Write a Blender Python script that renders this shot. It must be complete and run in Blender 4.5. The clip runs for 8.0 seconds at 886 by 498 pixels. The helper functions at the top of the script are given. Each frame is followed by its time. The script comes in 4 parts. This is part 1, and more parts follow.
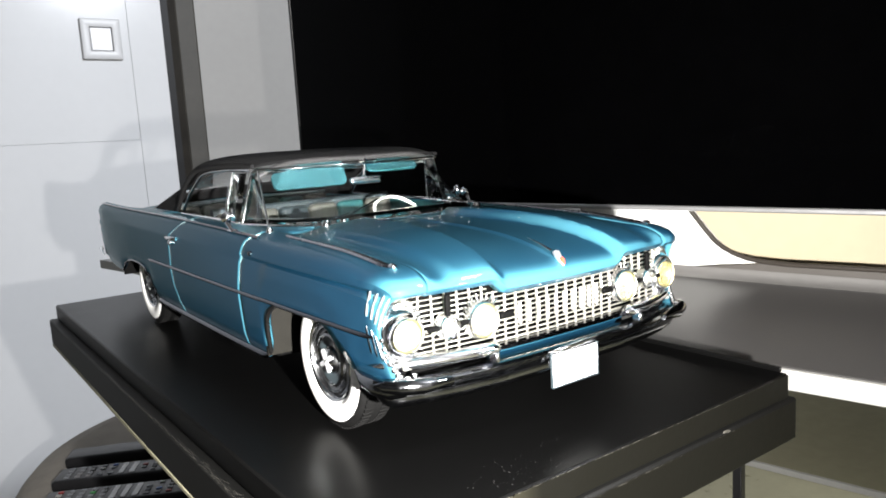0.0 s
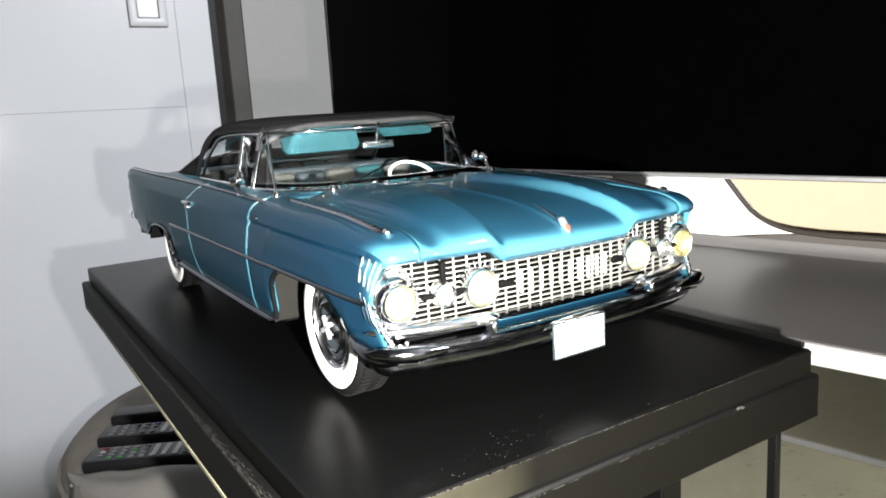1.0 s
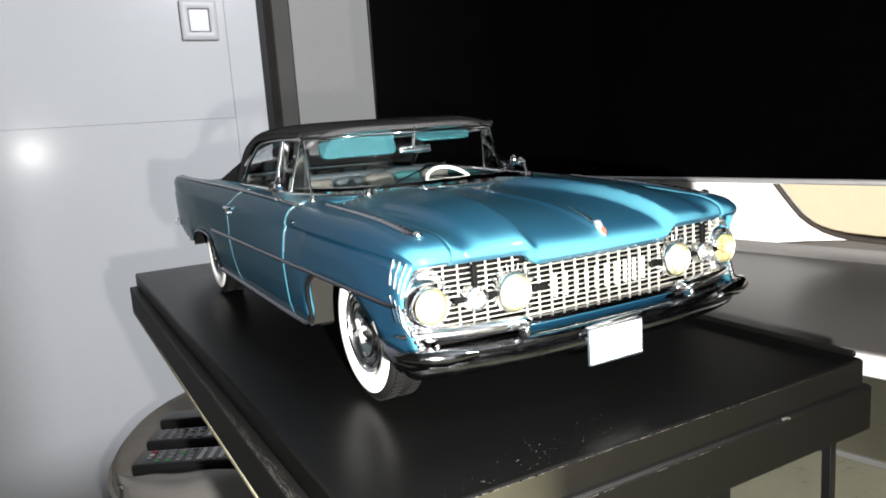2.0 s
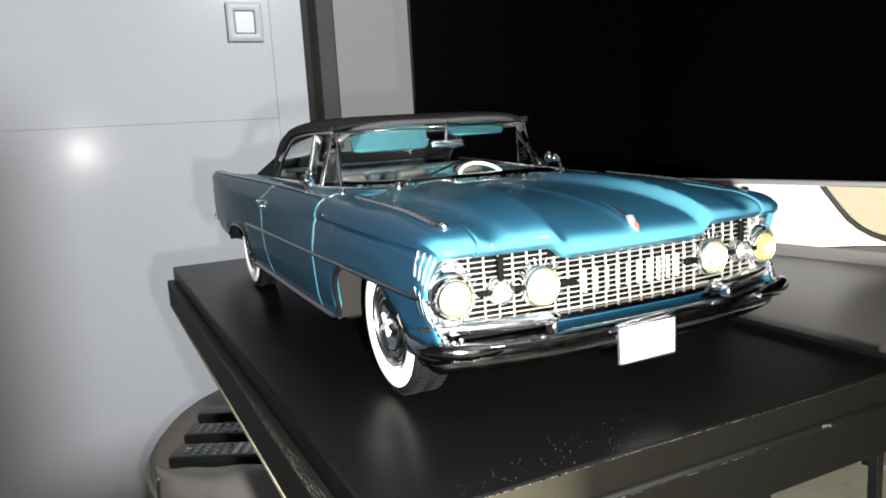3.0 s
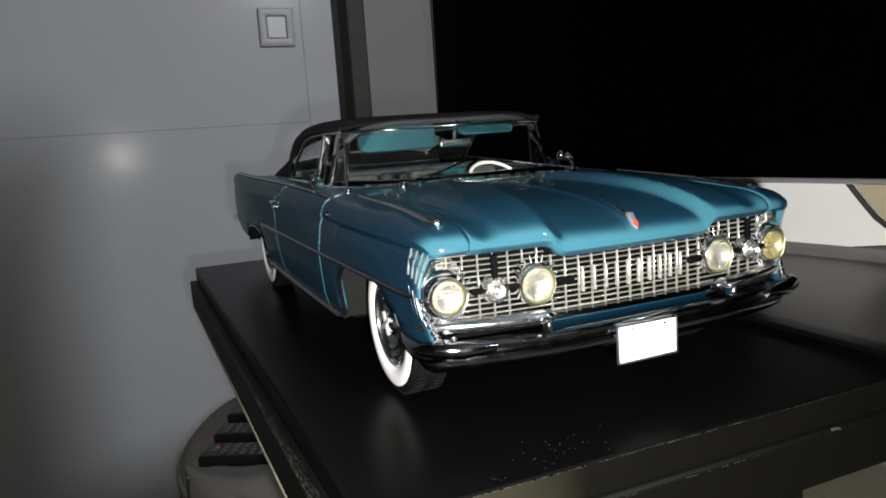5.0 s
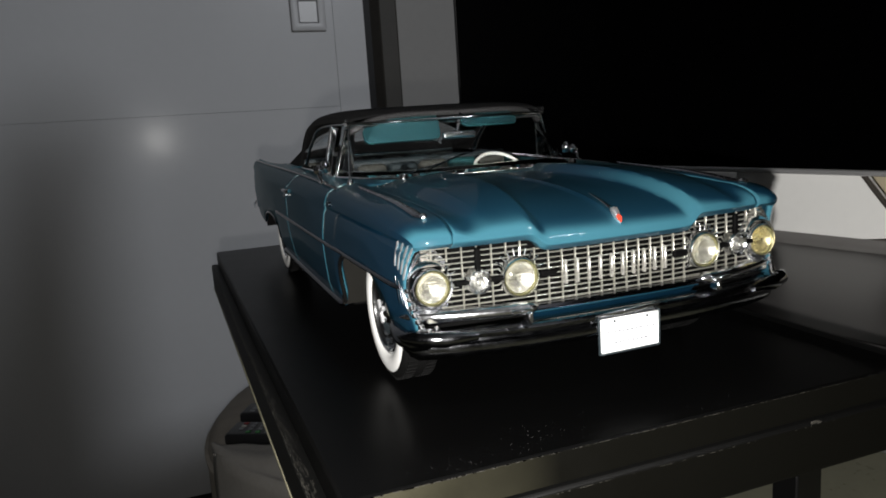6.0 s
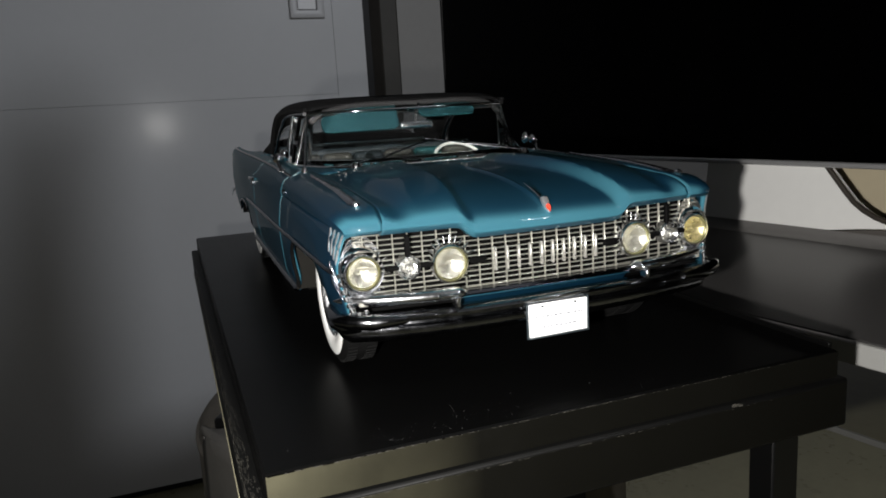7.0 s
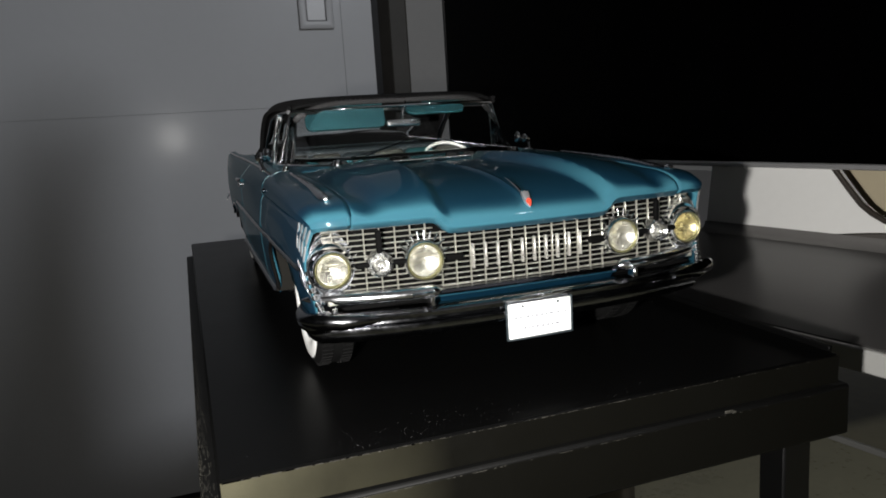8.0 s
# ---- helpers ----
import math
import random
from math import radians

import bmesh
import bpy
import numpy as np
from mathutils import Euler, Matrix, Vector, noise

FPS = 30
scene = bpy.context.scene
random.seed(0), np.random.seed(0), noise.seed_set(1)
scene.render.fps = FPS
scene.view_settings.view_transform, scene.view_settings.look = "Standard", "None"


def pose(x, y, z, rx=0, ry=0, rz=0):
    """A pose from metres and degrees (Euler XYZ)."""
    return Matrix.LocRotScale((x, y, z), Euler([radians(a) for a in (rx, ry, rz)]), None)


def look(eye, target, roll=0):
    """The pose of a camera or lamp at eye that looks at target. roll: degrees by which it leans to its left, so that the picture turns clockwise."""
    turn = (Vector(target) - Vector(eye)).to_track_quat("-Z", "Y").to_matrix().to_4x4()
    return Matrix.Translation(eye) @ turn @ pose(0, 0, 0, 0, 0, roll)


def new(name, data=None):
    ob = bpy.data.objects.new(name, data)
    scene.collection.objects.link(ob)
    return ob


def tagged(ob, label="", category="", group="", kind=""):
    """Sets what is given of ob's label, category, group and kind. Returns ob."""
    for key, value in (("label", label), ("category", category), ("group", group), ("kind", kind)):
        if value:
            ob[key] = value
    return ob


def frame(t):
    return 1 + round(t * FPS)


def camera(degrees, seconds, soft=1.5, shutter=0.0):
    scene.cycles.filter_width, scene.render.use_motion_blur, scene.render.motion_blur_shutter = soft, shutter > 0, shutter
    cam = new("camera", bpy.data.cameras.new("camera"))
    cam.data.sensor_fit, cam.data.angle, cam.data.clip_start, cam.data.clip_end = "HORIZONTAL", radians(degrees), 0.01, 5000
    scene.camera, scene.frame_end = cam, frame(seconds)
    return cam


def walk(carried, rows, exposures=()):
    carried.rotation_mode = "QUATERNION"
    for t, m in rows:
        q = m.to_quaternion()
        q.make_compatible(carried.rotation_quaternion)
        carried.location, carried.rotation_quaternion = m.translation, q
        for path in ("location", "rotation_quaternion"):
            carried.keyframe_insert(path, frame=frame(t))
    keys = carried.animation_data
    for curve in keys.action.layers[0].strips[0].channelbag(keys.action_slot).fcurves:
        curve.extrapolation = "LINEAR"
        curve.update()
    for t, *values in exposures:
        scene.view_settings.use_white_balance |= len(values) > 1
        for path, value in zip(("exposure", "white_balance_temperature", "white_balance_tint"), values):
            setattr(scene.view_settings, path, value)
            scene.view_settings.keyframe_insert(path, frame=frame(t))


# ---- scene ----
# A 1:18 model car on a black display base beside a television. Car and room are laid out
# in units of the full-size car (1 unit = 1/18 m); the top of the display base is z = 0.
S = 1 / 18
FLOOR = -14.2

cam = camera(62.0, 8.0, soft=1.8)
PATH = [
    (0.0, (-0.13996, -0.29208, 0.07894), (0.03446, -0.05202, 0.03482), -3.33),
    (0.5, (-0.12988, -0.29141, 0.07783), (0.04068, -0.04939, 0.02953), -3.21),
    (1.0, (-0.12710, -0.29430, 0.07686), (0.03017, -0.04500, 0.02103), -3.38),
    (1.5, (-0.12590, -0.29502, 0.07648), (0.02168, -0.03932, 0.02321), -3.97),
    (3.0, (-0.11945, -0.29349, 0.07137), (0.00827, -0.02641, 0.02284), -3.42),
    (3.5, (-0.12107, -0.29604, 0.07137), (-0.00254, -0.02439, 0.02489), -3.71),
    (4.0, (-0.12155, -0.29687, 0.07011), (0.00299, -0.02777, 0.02453), -3.72),
    (4.5, (-0.11606, -0.29592, 0.06886), (0.00544, -0.02530, 0.02411), -3.96),
    (6.0, (-0.10294, -0.30632, 0.07187), (-0.00070, -0.02915, 0.01968), -3.73),
    (6.5, (-0.09607, -0.31481, 0.07081), (0.00361, -0.03651, 0.01969), -3.95),
    (7.0, (-0.08876, -0.31874, 0.07169), (0.01129, -0.04168, 0.01489), -3.39),
    (7.5, (-0.07780, -0.32507, 0.07113), (0.01647, -0.04672, 0.01083), -3.93),
    (8.0, (-0.07768, -0.31438, 0.06589), (0.01791, -0.03475, 0.01419), -3.55),
]
EXPOSURES = [(0.0, 0.42), (1.5, 0.30), (3.0, 0.15), (3.5, 0.10), (4.0, -0.85), (4.5, -1.18), (6.0, -1.85), (7.0, -1.92), (8.0, -1.88)]
walk(cam, [(t, look(eye, target, roll)) for t, eye, target, roll in PATH], EXPOSURES)

# ---- light: the phone's torch beside the lens, a faint world glow, an added fill lamp ----
world = bpy.data.worlds.new("dim_room")
world.use_nodes = True
world.node_tree.nodes["Background"].inputs["Color"].default_value = (0.75, 0.8, 1.0, 1)
world.node_tree.nodes["Background"].inputs["Strength"].default_value = 0.008
scene.world = world

torch = bpy.data.lights.new("torch", "SPOT")
torch.energy = 18.0
torch.color = (1.0, 0.97, 0.93)
torch.shadow_soft_size = 0.0022
torch.spot_size = radians(126)
torch.spot_blend = 1.0
torch_ob = new("torch", torch)
torch_ob.matrix_world = look((-1.92 * S, -5.58 * S, 1.09 * S), (0.45 * S, 0.0, 0.9 * S))

# added fill lamp with no fixture, high behind the television, which keeps it off the car
lamp = bpy.data.lights.new("room_fill_light", "POINT")
lamp.energy = 245.0
lamp.color = (0.91, 0.945, 1.0)
lamp.shadow_soft_size = 0.15
lamp_ob = new("room_fill_light", lamp)
lamp_ob.location = (14 * S, -20 * S, 20 * S)


# ---- helpers for materials and meshes ----
def material(name, colour, rough=0.5, metal=0.0, coat=0.0, vary=0.0, scale=60.0, bump=0.0, bump_scale=None, spec=0.5, rough_vary=0.0, tint=None):
    """A principled material with two scales of colour and roughness variation and fine relief."""
    m = bpy.data.materials.new(name)
    m.use_nodes = True
    nt = m.node_tree
    b = nt.nodes["Principled BSDF"]
    b.inputs["Base Color"].default_value = (*colour, 1)
    b.inputs["Roughness"].default_value = rough
    b.inputs["Metallic"].default_value = metal
    b.inputs["Coat Weight"].default_value = coat
    b.inputs["Coat Roughness"].default_value = 0.04
    b.inputs["Specular IOR Level"].default_value = spec
    tc = nt.nodes.new("ShaderNodeTexCoord")
    if vary or rough_vary:
        n1 = nt.nodes.new("ShaderNodeTexNoise")
        n1.inputs["Scale"].default_value = scale
        n1.inputs["Detail"].default_value = 6
        n2 = nt.nodes.new("ShaderNodeTexNoise")
        n2.inputs["Scale"].default_value = scale * 9
        n2.inputs["Detail"].default_value = 4
        mixf = nt.nodes.new("ShaderNodeMix")
        mixf.inputs["Factor"].default_value = 0.4
        for n in (n1, n2):
            nt.links.new(tc.outputs["Object"], n.inputs["Vector"])
        nt.links.new(n1.outputs["Fac"], mixf.inputs["A"])
        nt.links.new(n2.outputs["Fac"], mixf.inputs["B"])
        if vary:
            ramp = nt.nodes.new("ShaderNodeMapRange")
            ramp.inputs["From Min"].default_value, ramp.inputs["From Max"].default_value = 0.3, 0.7
            nt.links.new(mixf.outputs["Result"], ramp.inputs["Value"])
            mc = nt.nodes.new("ShaderNodeMix")
            mc.data_type = "RGBA"
            other = tint or tuple(c * (1 - vary) for c in colour)
            mc.inputs["A"].default_value = (*other, 1)
            mc.inputs["B"].default_value = (*[min(1, c * (1 + vary * 0.4)) for c in colour], 1)
            nt.links.new(ramp.outputs["Result"], mc.inputs["Factor"])
            nt.links.new(mc.outputs["Result"], b.inputs["Base Color"])
        if rough_vary:
            rr = nt.nodes.new("ShaderNodeMapRange")
            rr.inputs["From Min"].default_value, rr.inputs["From Max"].default_value = 0.3, 0.7
            rr.inputs["To Min"].default_value, rr.inputs["To Max"].default_value = max(0.02, rough - rough_vary), min(1, rough + rough_vary)
            nt.links.new(mixf.outputs["Result"], rr.inputs["Value"])
            nt.links.new(rr.outputs["Result"], b.inputs["Roughness"])
    if bump:
        nb = nt.nodes.new("ShaderNodeTexNoise")
        nb.inputs["Scale"].default_value = bump_scale or scale * 12
        nb.inputs["Detail"].default_value = 5
        nt.links.new(tc.outputs["Object"], nb.inputs["Vector"])
        bp = nt.nodes.new("ShaderNodeBump")
        bp.inputs["Strength"].default_value = bump
        bp.inputs["Distance"].default_value = 0.0004
        nt.links.new(nb.outputs["Fac"], bp.inputs["Height"])
        nt.links.new(bp.outputs["Normal"], b.inputs["Normal"])
    return m


def glass(name, colour=(1, 1, 1), rough=0.0, ior=1.45):
    m = bpy.data.materials.new(name)
    m.use_nodes = True
    b = m.node_tree.nodes["Principled BSDF"]
    b.inputs["Base Color"].default_value = (*colour, 1)
    b.inputs["Transmission Weight"].default_value = 1.0
    b.inputs["Roughness"].default_value = rough
    b.inputs["IOR"].default_value = ior
    return m


PAINT = material("teal_metallic_paint", (0.003, 0.025, 0.056), 0.5, 0.0, 0.55, vary=0.10, scale=400, bump=0.02, bump_scale=9000, spec=0.1)
PAINT.node_tree.nodes["Principled BSDF"].inputs["Coat Roughness"].default_value = 0.03


def add_flake(m, colour, rough, share):
    """Mixes a layer of scattered metal flakes into a paint."""
    nt = m.node_tree
    ground = nt.nodes["Principled BSDF"]
    flake = nt.nodes.new("ShaderNodeBsdfAnisotropic")
    flake.distribution = "BECKMANN"
    flake.inputs["Color"].default_value = (*colour, 1)
    flake.inputs["Roughness"].default_value = rough
    mix = nt.nodes.new("ShaderNodeMixShader")
    mix.inputs["Fac"].default_value = share
    nt.links.new(ground.outputs["BSDF"], mix.inputs[1])
    nt.links.new(flake.outputs["BSDF"], mix.inputs[2])
    nt.links.new(mix.outputs["Shader"], nt.nodes["Material Output"].inputs["Surface"])


add_flake(PAINT, (0.125, 0.41, 0.48), 0.88, 0.35)
CHROME = material("chrome", (0.83, 0.84, 0.86), 0.17, 1.0, rough_vary=0.07, scale=500)
BRIGHT_CHROME = material("polished_chrome", (0.80, 0.81, 0.84), 0.07, 1.0, rough_vary=0.03, scale=500)
DARK_CHROME = material("dark_chrome", (0.15, 0.155, 0.175), 0.12, 1.0, rough_vary=0.06, scale=400)
SPEAR_CHROME = material("dull_spear_chrome", (0.34, 0.34, 0.37), 0.24, 1.0, rough_vary=0.08, scale=500)
LOUVRE_METAL = material("bright_louvre_metal", (0.86, 0.87, 0.89), 0.36, 0.75, rough_vary=0.06, scale=700)
HUB_METAL = material("soft_bright_metal", (0.70, 0.71, 0.73), 0.32, 0.9, rough_vary=0.08, scale=500)
HUB_GREY = material("dull_hub_metal", (0.36, 0.365, 0.38), 0.22, 1.0, rough_vary=0.08, scale=500)
BUMPER_CHROME = material("worn_bumper_chrome", (0.24, 0.245, 0.26), 0.13, 1.0, rough_vary=0.09, scale=350, bump=0.12, bump_scale=900)
GRILLE_METAL = material("grille_metal", (0.56, 0.55, 0.485), 0.36, 0.78, rough_vary=0.08, scale=700)
BADGE = material("pale_badge_metal", (0.80, 0.78, 0.72), 0.3, 0.8, rough_vary=0.08, scale=700)
VISOR = material("turquoise_visor_vinyl", (0.007, 0.035, 0.041), 0.6, spec=0.15, vary=0.12, scale=600, bump=0.1)
GAP_EDGE = material("pale_gap_line", (0.50, 0.74, 0.78), 0.35, 0.3, vary=0.1, scale=600)
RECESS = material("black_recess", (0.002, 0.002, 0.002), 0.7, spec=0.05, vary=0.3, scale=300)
RUBBER = material("tyre_rubber", (0.0045, 0.0045, 0.0045), 0.62, spec=0.12, vary=0.35, scale=600, bump=0.2, bump_scale=5000)
WHITEWALL = material("white_sidewall", (0.80, 0.80, 0.78), 0.5, vary=0.06, scale=500)
CANVAS = material("black_canvas", (0.004, 0.004, 0.0045), 0.9, spec=0.2, vary=0.35, scale=900, bump=0.7, bump_scale=9000)
HEM_CLOTH = material("worn_black_hem", (0.022, 0.022, 0.023), 0.6, spec=0.5, vary=0.4, scale=1200, bump=0.8, bump_scale=7000)
VINYL_TEAL = material("turquoise_vinyl", (0.018, 0.075, 0.080), 0.42, vary=0.12, scale=600, bump=0.1)
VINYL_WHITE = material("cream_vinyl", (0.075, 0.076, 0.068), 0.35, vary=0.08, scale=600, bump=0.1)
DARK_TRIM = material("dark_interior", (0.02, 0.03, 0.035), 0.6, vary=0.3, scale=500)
IVORY = material("ivory_plastic", (0.75, 0.76, 0.72), 0.3, vary=0.06, scale=700)
PLATE_WHITE = material("plate_white", (0.85, 0.86, 0.86), 0.4, vary=0.04, scale=900)
PLATE_GREY = material("plate_print", (0.20, 0.21, 0.23), 0.5, vary=0.1, scale=900)
RED_ENAMEL = material("red_enamel", (0.62, 0.06, 0.03), 0.3, vary=0.1, scale=900)
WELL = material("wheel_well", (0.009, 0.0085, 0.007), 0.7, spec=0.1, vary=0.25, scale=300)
GLASS = glass("clear_glass", (0.96, 0.98, 0.98))
LENS = glass("headlamp_lens", (1.0, 0.985, 0.92), 0.03, 1.3)
LENS_YELLOW = glass("yellow_headlamp_lens", (1.0, 0.90, 0.55), 0.03, 1.3)
LENS_RIM = material("yellowed_lens_rim", (0.17, 0.16, 0.075), 0.3, 0.3, vary=0.25, scale=900)
REFLECTOR = material("lamp_reflector", (0.92, 0.92, 0.88), 0.24, 0.97, rough_vary=0.06, scale=170)
TAIL_RED = material("tail_lamp_red", (0.35, 0.02, 0.02), 0.15, coat=1.0, vary=0.1, scale=900)
BASE_SIDE = material("dull_black_lacquer", (0.0046, 0.0046, 0.0044), 0.5, spec=0.10, vary=0.2, scale=40, bump=0.05, bump_scale=1500)
BASE_BLACK = material("black_base_lacquer", (0.0020, 0.0020, 0.0020), 0.33, spec=0.06, vary=0.1, scale=45, rough_vary=0.02, bump=0.03, bump_scale=2500)
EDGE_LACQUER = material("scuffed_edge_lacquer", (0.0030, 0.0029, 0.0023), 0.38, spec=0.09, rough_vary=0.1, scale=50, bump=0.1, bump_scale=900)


def pale_along_x(m, pale, x_pale, x_dark):
    """Blends a finish to a paler colour towards one end, in uneven patches: wear and painted torchlight."""
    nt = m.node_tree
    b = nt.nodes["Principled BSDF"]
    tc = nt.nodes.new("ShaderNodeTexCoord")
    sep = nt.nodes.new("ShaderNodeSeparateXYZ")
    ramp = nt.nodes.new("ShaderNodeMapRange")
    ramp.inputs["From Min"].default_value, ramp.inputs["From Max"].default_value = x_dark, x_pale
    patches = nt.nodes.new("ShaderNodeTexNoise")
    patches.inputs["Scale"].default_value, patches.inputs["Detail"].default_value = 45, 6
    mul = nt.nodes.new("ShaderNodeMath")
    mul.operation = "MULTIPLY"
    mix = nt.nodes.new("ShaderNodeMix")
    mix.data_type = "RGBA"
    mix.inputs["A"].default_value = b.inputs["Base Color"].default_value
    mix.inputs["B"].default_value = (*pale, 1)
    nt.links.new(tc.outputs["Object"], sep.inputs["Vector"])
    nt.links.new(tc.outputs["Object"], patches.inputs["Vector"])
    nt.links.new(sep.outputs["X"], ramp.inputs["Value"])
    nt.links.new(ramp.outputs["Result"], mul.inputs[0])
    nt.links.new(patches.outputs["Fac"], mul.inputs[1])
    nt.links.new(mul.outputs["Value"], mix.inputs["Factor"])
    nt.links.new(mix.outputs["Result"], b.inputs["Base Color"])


# left end of the front: rubbed lacquer plus the torch's brightness, both in the colour
pale_along_x(EDGE_LACQUER, (0.085, 0.080, 0.052), -1.45 * S, -0.55 * S)
DUST_GREY = material("dust_grey", (0.05, 0.05, 0.05), 0.8, vary=0.4, scale=300)
PALE_WOOD = material("bare_pale_wood", (0.24, 0.225, 0.15), 0.8, vary=0.5, scale=140, bump=0.3)
WORN_EDGE = material("worn_wood_edge", (0.026, 0.024, 0.018), 0.8, vary=0.6, scale=120, bump=0.3)
DOOR_WHITE = material("white_gloss_lacquer", (0.57, 0.575, 0.59), 0.17, vary=0.03, scale=6, rough_vary=0.02, spec=0.14)
WALL_PAINT = material("wall_paint", (0.37, 0.36, 0.35), 0.75, vary=0.06, scale=5, bump=0.15, bump_scale=300)
BROWN_TRIM = material("brown_wood_trim", (0.022, 0.019, 0.0155), 0.6, spec=0.1, vary=0.35, scale=18, bump=0.1)
BLACK_EDGE = material("black_edge_band", (0.010, 0.010, 0.011), 0.5, spec=0.2, vary=0.3, scale=40)
SWITCH_GREY = material("grey_switch_plastic", (0.46, 0.46, 0.47), 0.4, vary=0.05, scale=60)
SWITCH_WHITE = material("white_switch_plastic", (0.62, 0.62, 0.63), 0.35, vary=0.03, scale=60)
SCREEN = material("black_screen", (0.0006, 0.0006, 0.0007), 0.06, vary=0.3, scale=8, spec=0.03)
SILVER = material("silver_bezel", (0.62, 0.62, 0.63), 0.35, 0.7, rough_vary=0.08, scale=60)
TV_BACK = material("black_plastic", (0.015, 0.015, 0.016), 0.45, vary=0.2, scale=30)
GREY_TOP = material("grey_glass_top", (0.060, 0.058, 0.057), 0.29, spec=0.4, vary=0.08, scale=12, rough_vary=0.02)
WHITE_EDGE = material("white_shelf_edge", (0.38, 0.38, 0.365), 0.4, vary=0.06, scale=40)
FOOT_WHITE = material("white_foot_lacquer", (0.88, 0.88, 0.86), 0.35, vary=0.03, scale=25)
COVE_FADE = material("cove_fade_grey", (0.16, 0.155, 0.15), 0.4, vary=0.05, scale=25)
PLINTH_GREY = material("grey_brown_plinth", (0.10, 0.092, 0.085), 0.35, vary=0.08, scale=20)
CREAM = material("cream_panel", (0.62, 0.54, 0.38), 0.5, vary=0.08, scale=14)
DARK_PIPE = material("dark_brown_trim", (0.045, 0.038, 0.032), 0.35, vary=0.2, scale=60)
FLOOR_TILE = material("olive_beige_tile", (0.25, 0.23, 0.15), 0.32, vary=0.22, scale=7, rough_vary=0.1, bump=0.05, bump_scale=120)
SHELF_GLASS = material("olive_glass_shelf", (0.36, 0.34, 0.23), 0.2, vary=0.15, scale=9, rough_vary=0.06)
FABRIC = material("taupe_upholstery", (0.33, 0.30, 0.26), 0.85, vary=0.2, scale=40, bump=0.5, bump_scale=1400)
REMOTE_BLACK = material("black_remote_plastic", (0.018, 0.018, 0.02), 0.4, vary=0.25, scale=120)
KEY_GREY = material("grey_rubber_key", (0.22, 0.22, 0.23), 0.55, vary=0.2, scale=300)
KEY_COLOURS = tuple(material(n, c, 0.5, vary=0.1, scale=300) for n, c in (("red_key", (0.30, 0.03, 0.03)), ("blue_key", (0.03, 0.10, 0.35)), ("green_key", (0.04, 0.22, 0.06)), ("pale_key", (0.45, 0.45, 0.43))))
CLOTH = material("grey_folded_cloth", (0.35, 0.335, 0.315), 0.85, vary=0.12, scale=25, bump=0.4, bump_scale=1200)
# assumed colours for the outer room shell, kept dark to limit bounced light
CEILING_DARKENED = material("darkened_ceiling_paint", (0.07, 0.068, 0.066), 0.9, vary=0.06, scale=4)
LOW_BOUNCE_PAINT = material("low_bounce_wall_paint", (0.045, 0.043, 0.041), 0.85, vary=0.15, scale=4)


def mesh_of(name, bm, mat, sharp=0.7):
    bm.transform(Matrix.Scale(S, 4))
    bmesh.ops.recalc_face_normals(bm, faces=bm.faces)
    for f in bm.faces:
        f.smooth = True
    for e in bm.edges:
        if len(e.link_faces) == 2 and e.calc_face_angle(0) > sharp:
            e.smooth = False
    me = bpy.data.meshes.new(name)
    bm.to_mesh(me)
    bm.free()
    me.materials.append(mat)
    return me


def thing(name, base, label, category, group="", kind=""):
    """An Empty at the base of a thing, under which its parts go."""
    ob = new(name)
    ob.empty_display_size = 0.01
    ob.location = Vector(base) * S
    return tagged(ob, label, category, group, kind)


def part(name, bm, mat, parent, label="", sharp=0.7, thick=0.0):
    """One mesh under a thing or a part; the mesh is given in place, in car units."""
    ob = new(name, mesh_of(name, bm, mat, sharp))
    ob.parent = parent
    root = parent if parent.type == "EMPTY" else parent.parent
    if parent.type == "EMPTY":
        ob.matrix_parent_inverse = Matrix.Translation(-root.location)
    if thick:
        mod = ob.modifiers.new("thickness", "SOLIDIFY")
        mod.thickness, mod.offset = thick * S, -1
    return tagged(ob, label)


def single(name, bm, mat, label, category, group="", kind="", sharp=0.7):
    return tagged(new(name, mesh_of(name, bm, mat, sharp)), label, category, group, kind)


def box(x0, x1, y0, y1, z0, z1, bevel=0.0, seg=1, m=None):
    bm = bmesh.new()
    bmesh.ops.create_cube(bm, size=1)
    bm.transform(Matrix.Translation(((x0 + x1) / 2, (y0 + y1) / 2, (z0 + z1) / 2)) @ Matrix.Diagonal((abs(x1 - x0), abs(y1 - y0), abs(z1 - z0), 1)))
    if bevel:
        bmesh.ops.bevel(bm, geom=bm.edges[:], offset=bevel, segments=seg, profile=0.5, affect="EDGES")
    if m is not None:
        bm.transform(m)
    return bm


def join(*bms):
    out = bmesh.new()
    for b in bms:
        tmp = bpy.data.meshes.new("join")
        b.to_mesh(tmp)
        b.free()
        out.from_mesh(tmp)
        bpy.data.meshes.remove(tmp)
    return out


def grid(rows, closed=False, caps=False):
    """A sheet through rows of points; closed joins each row's end to its start."""
    bm = bmesh.new()
    vs = [[bm.verts.new(p) for p in r] for r in rows]
    n = len(rows[0])
    for a, b in zip(vs, vs[1:]):
        for i in range(n if closed else n - 1):
            j = (i + 1) % n
            bm.faces.new((a[i], a[j], b[j], b[i]))
    if caps:
        bm.faces.new(vs[0])
        bm.faces.new(vs[-1][::-1])
    return bm


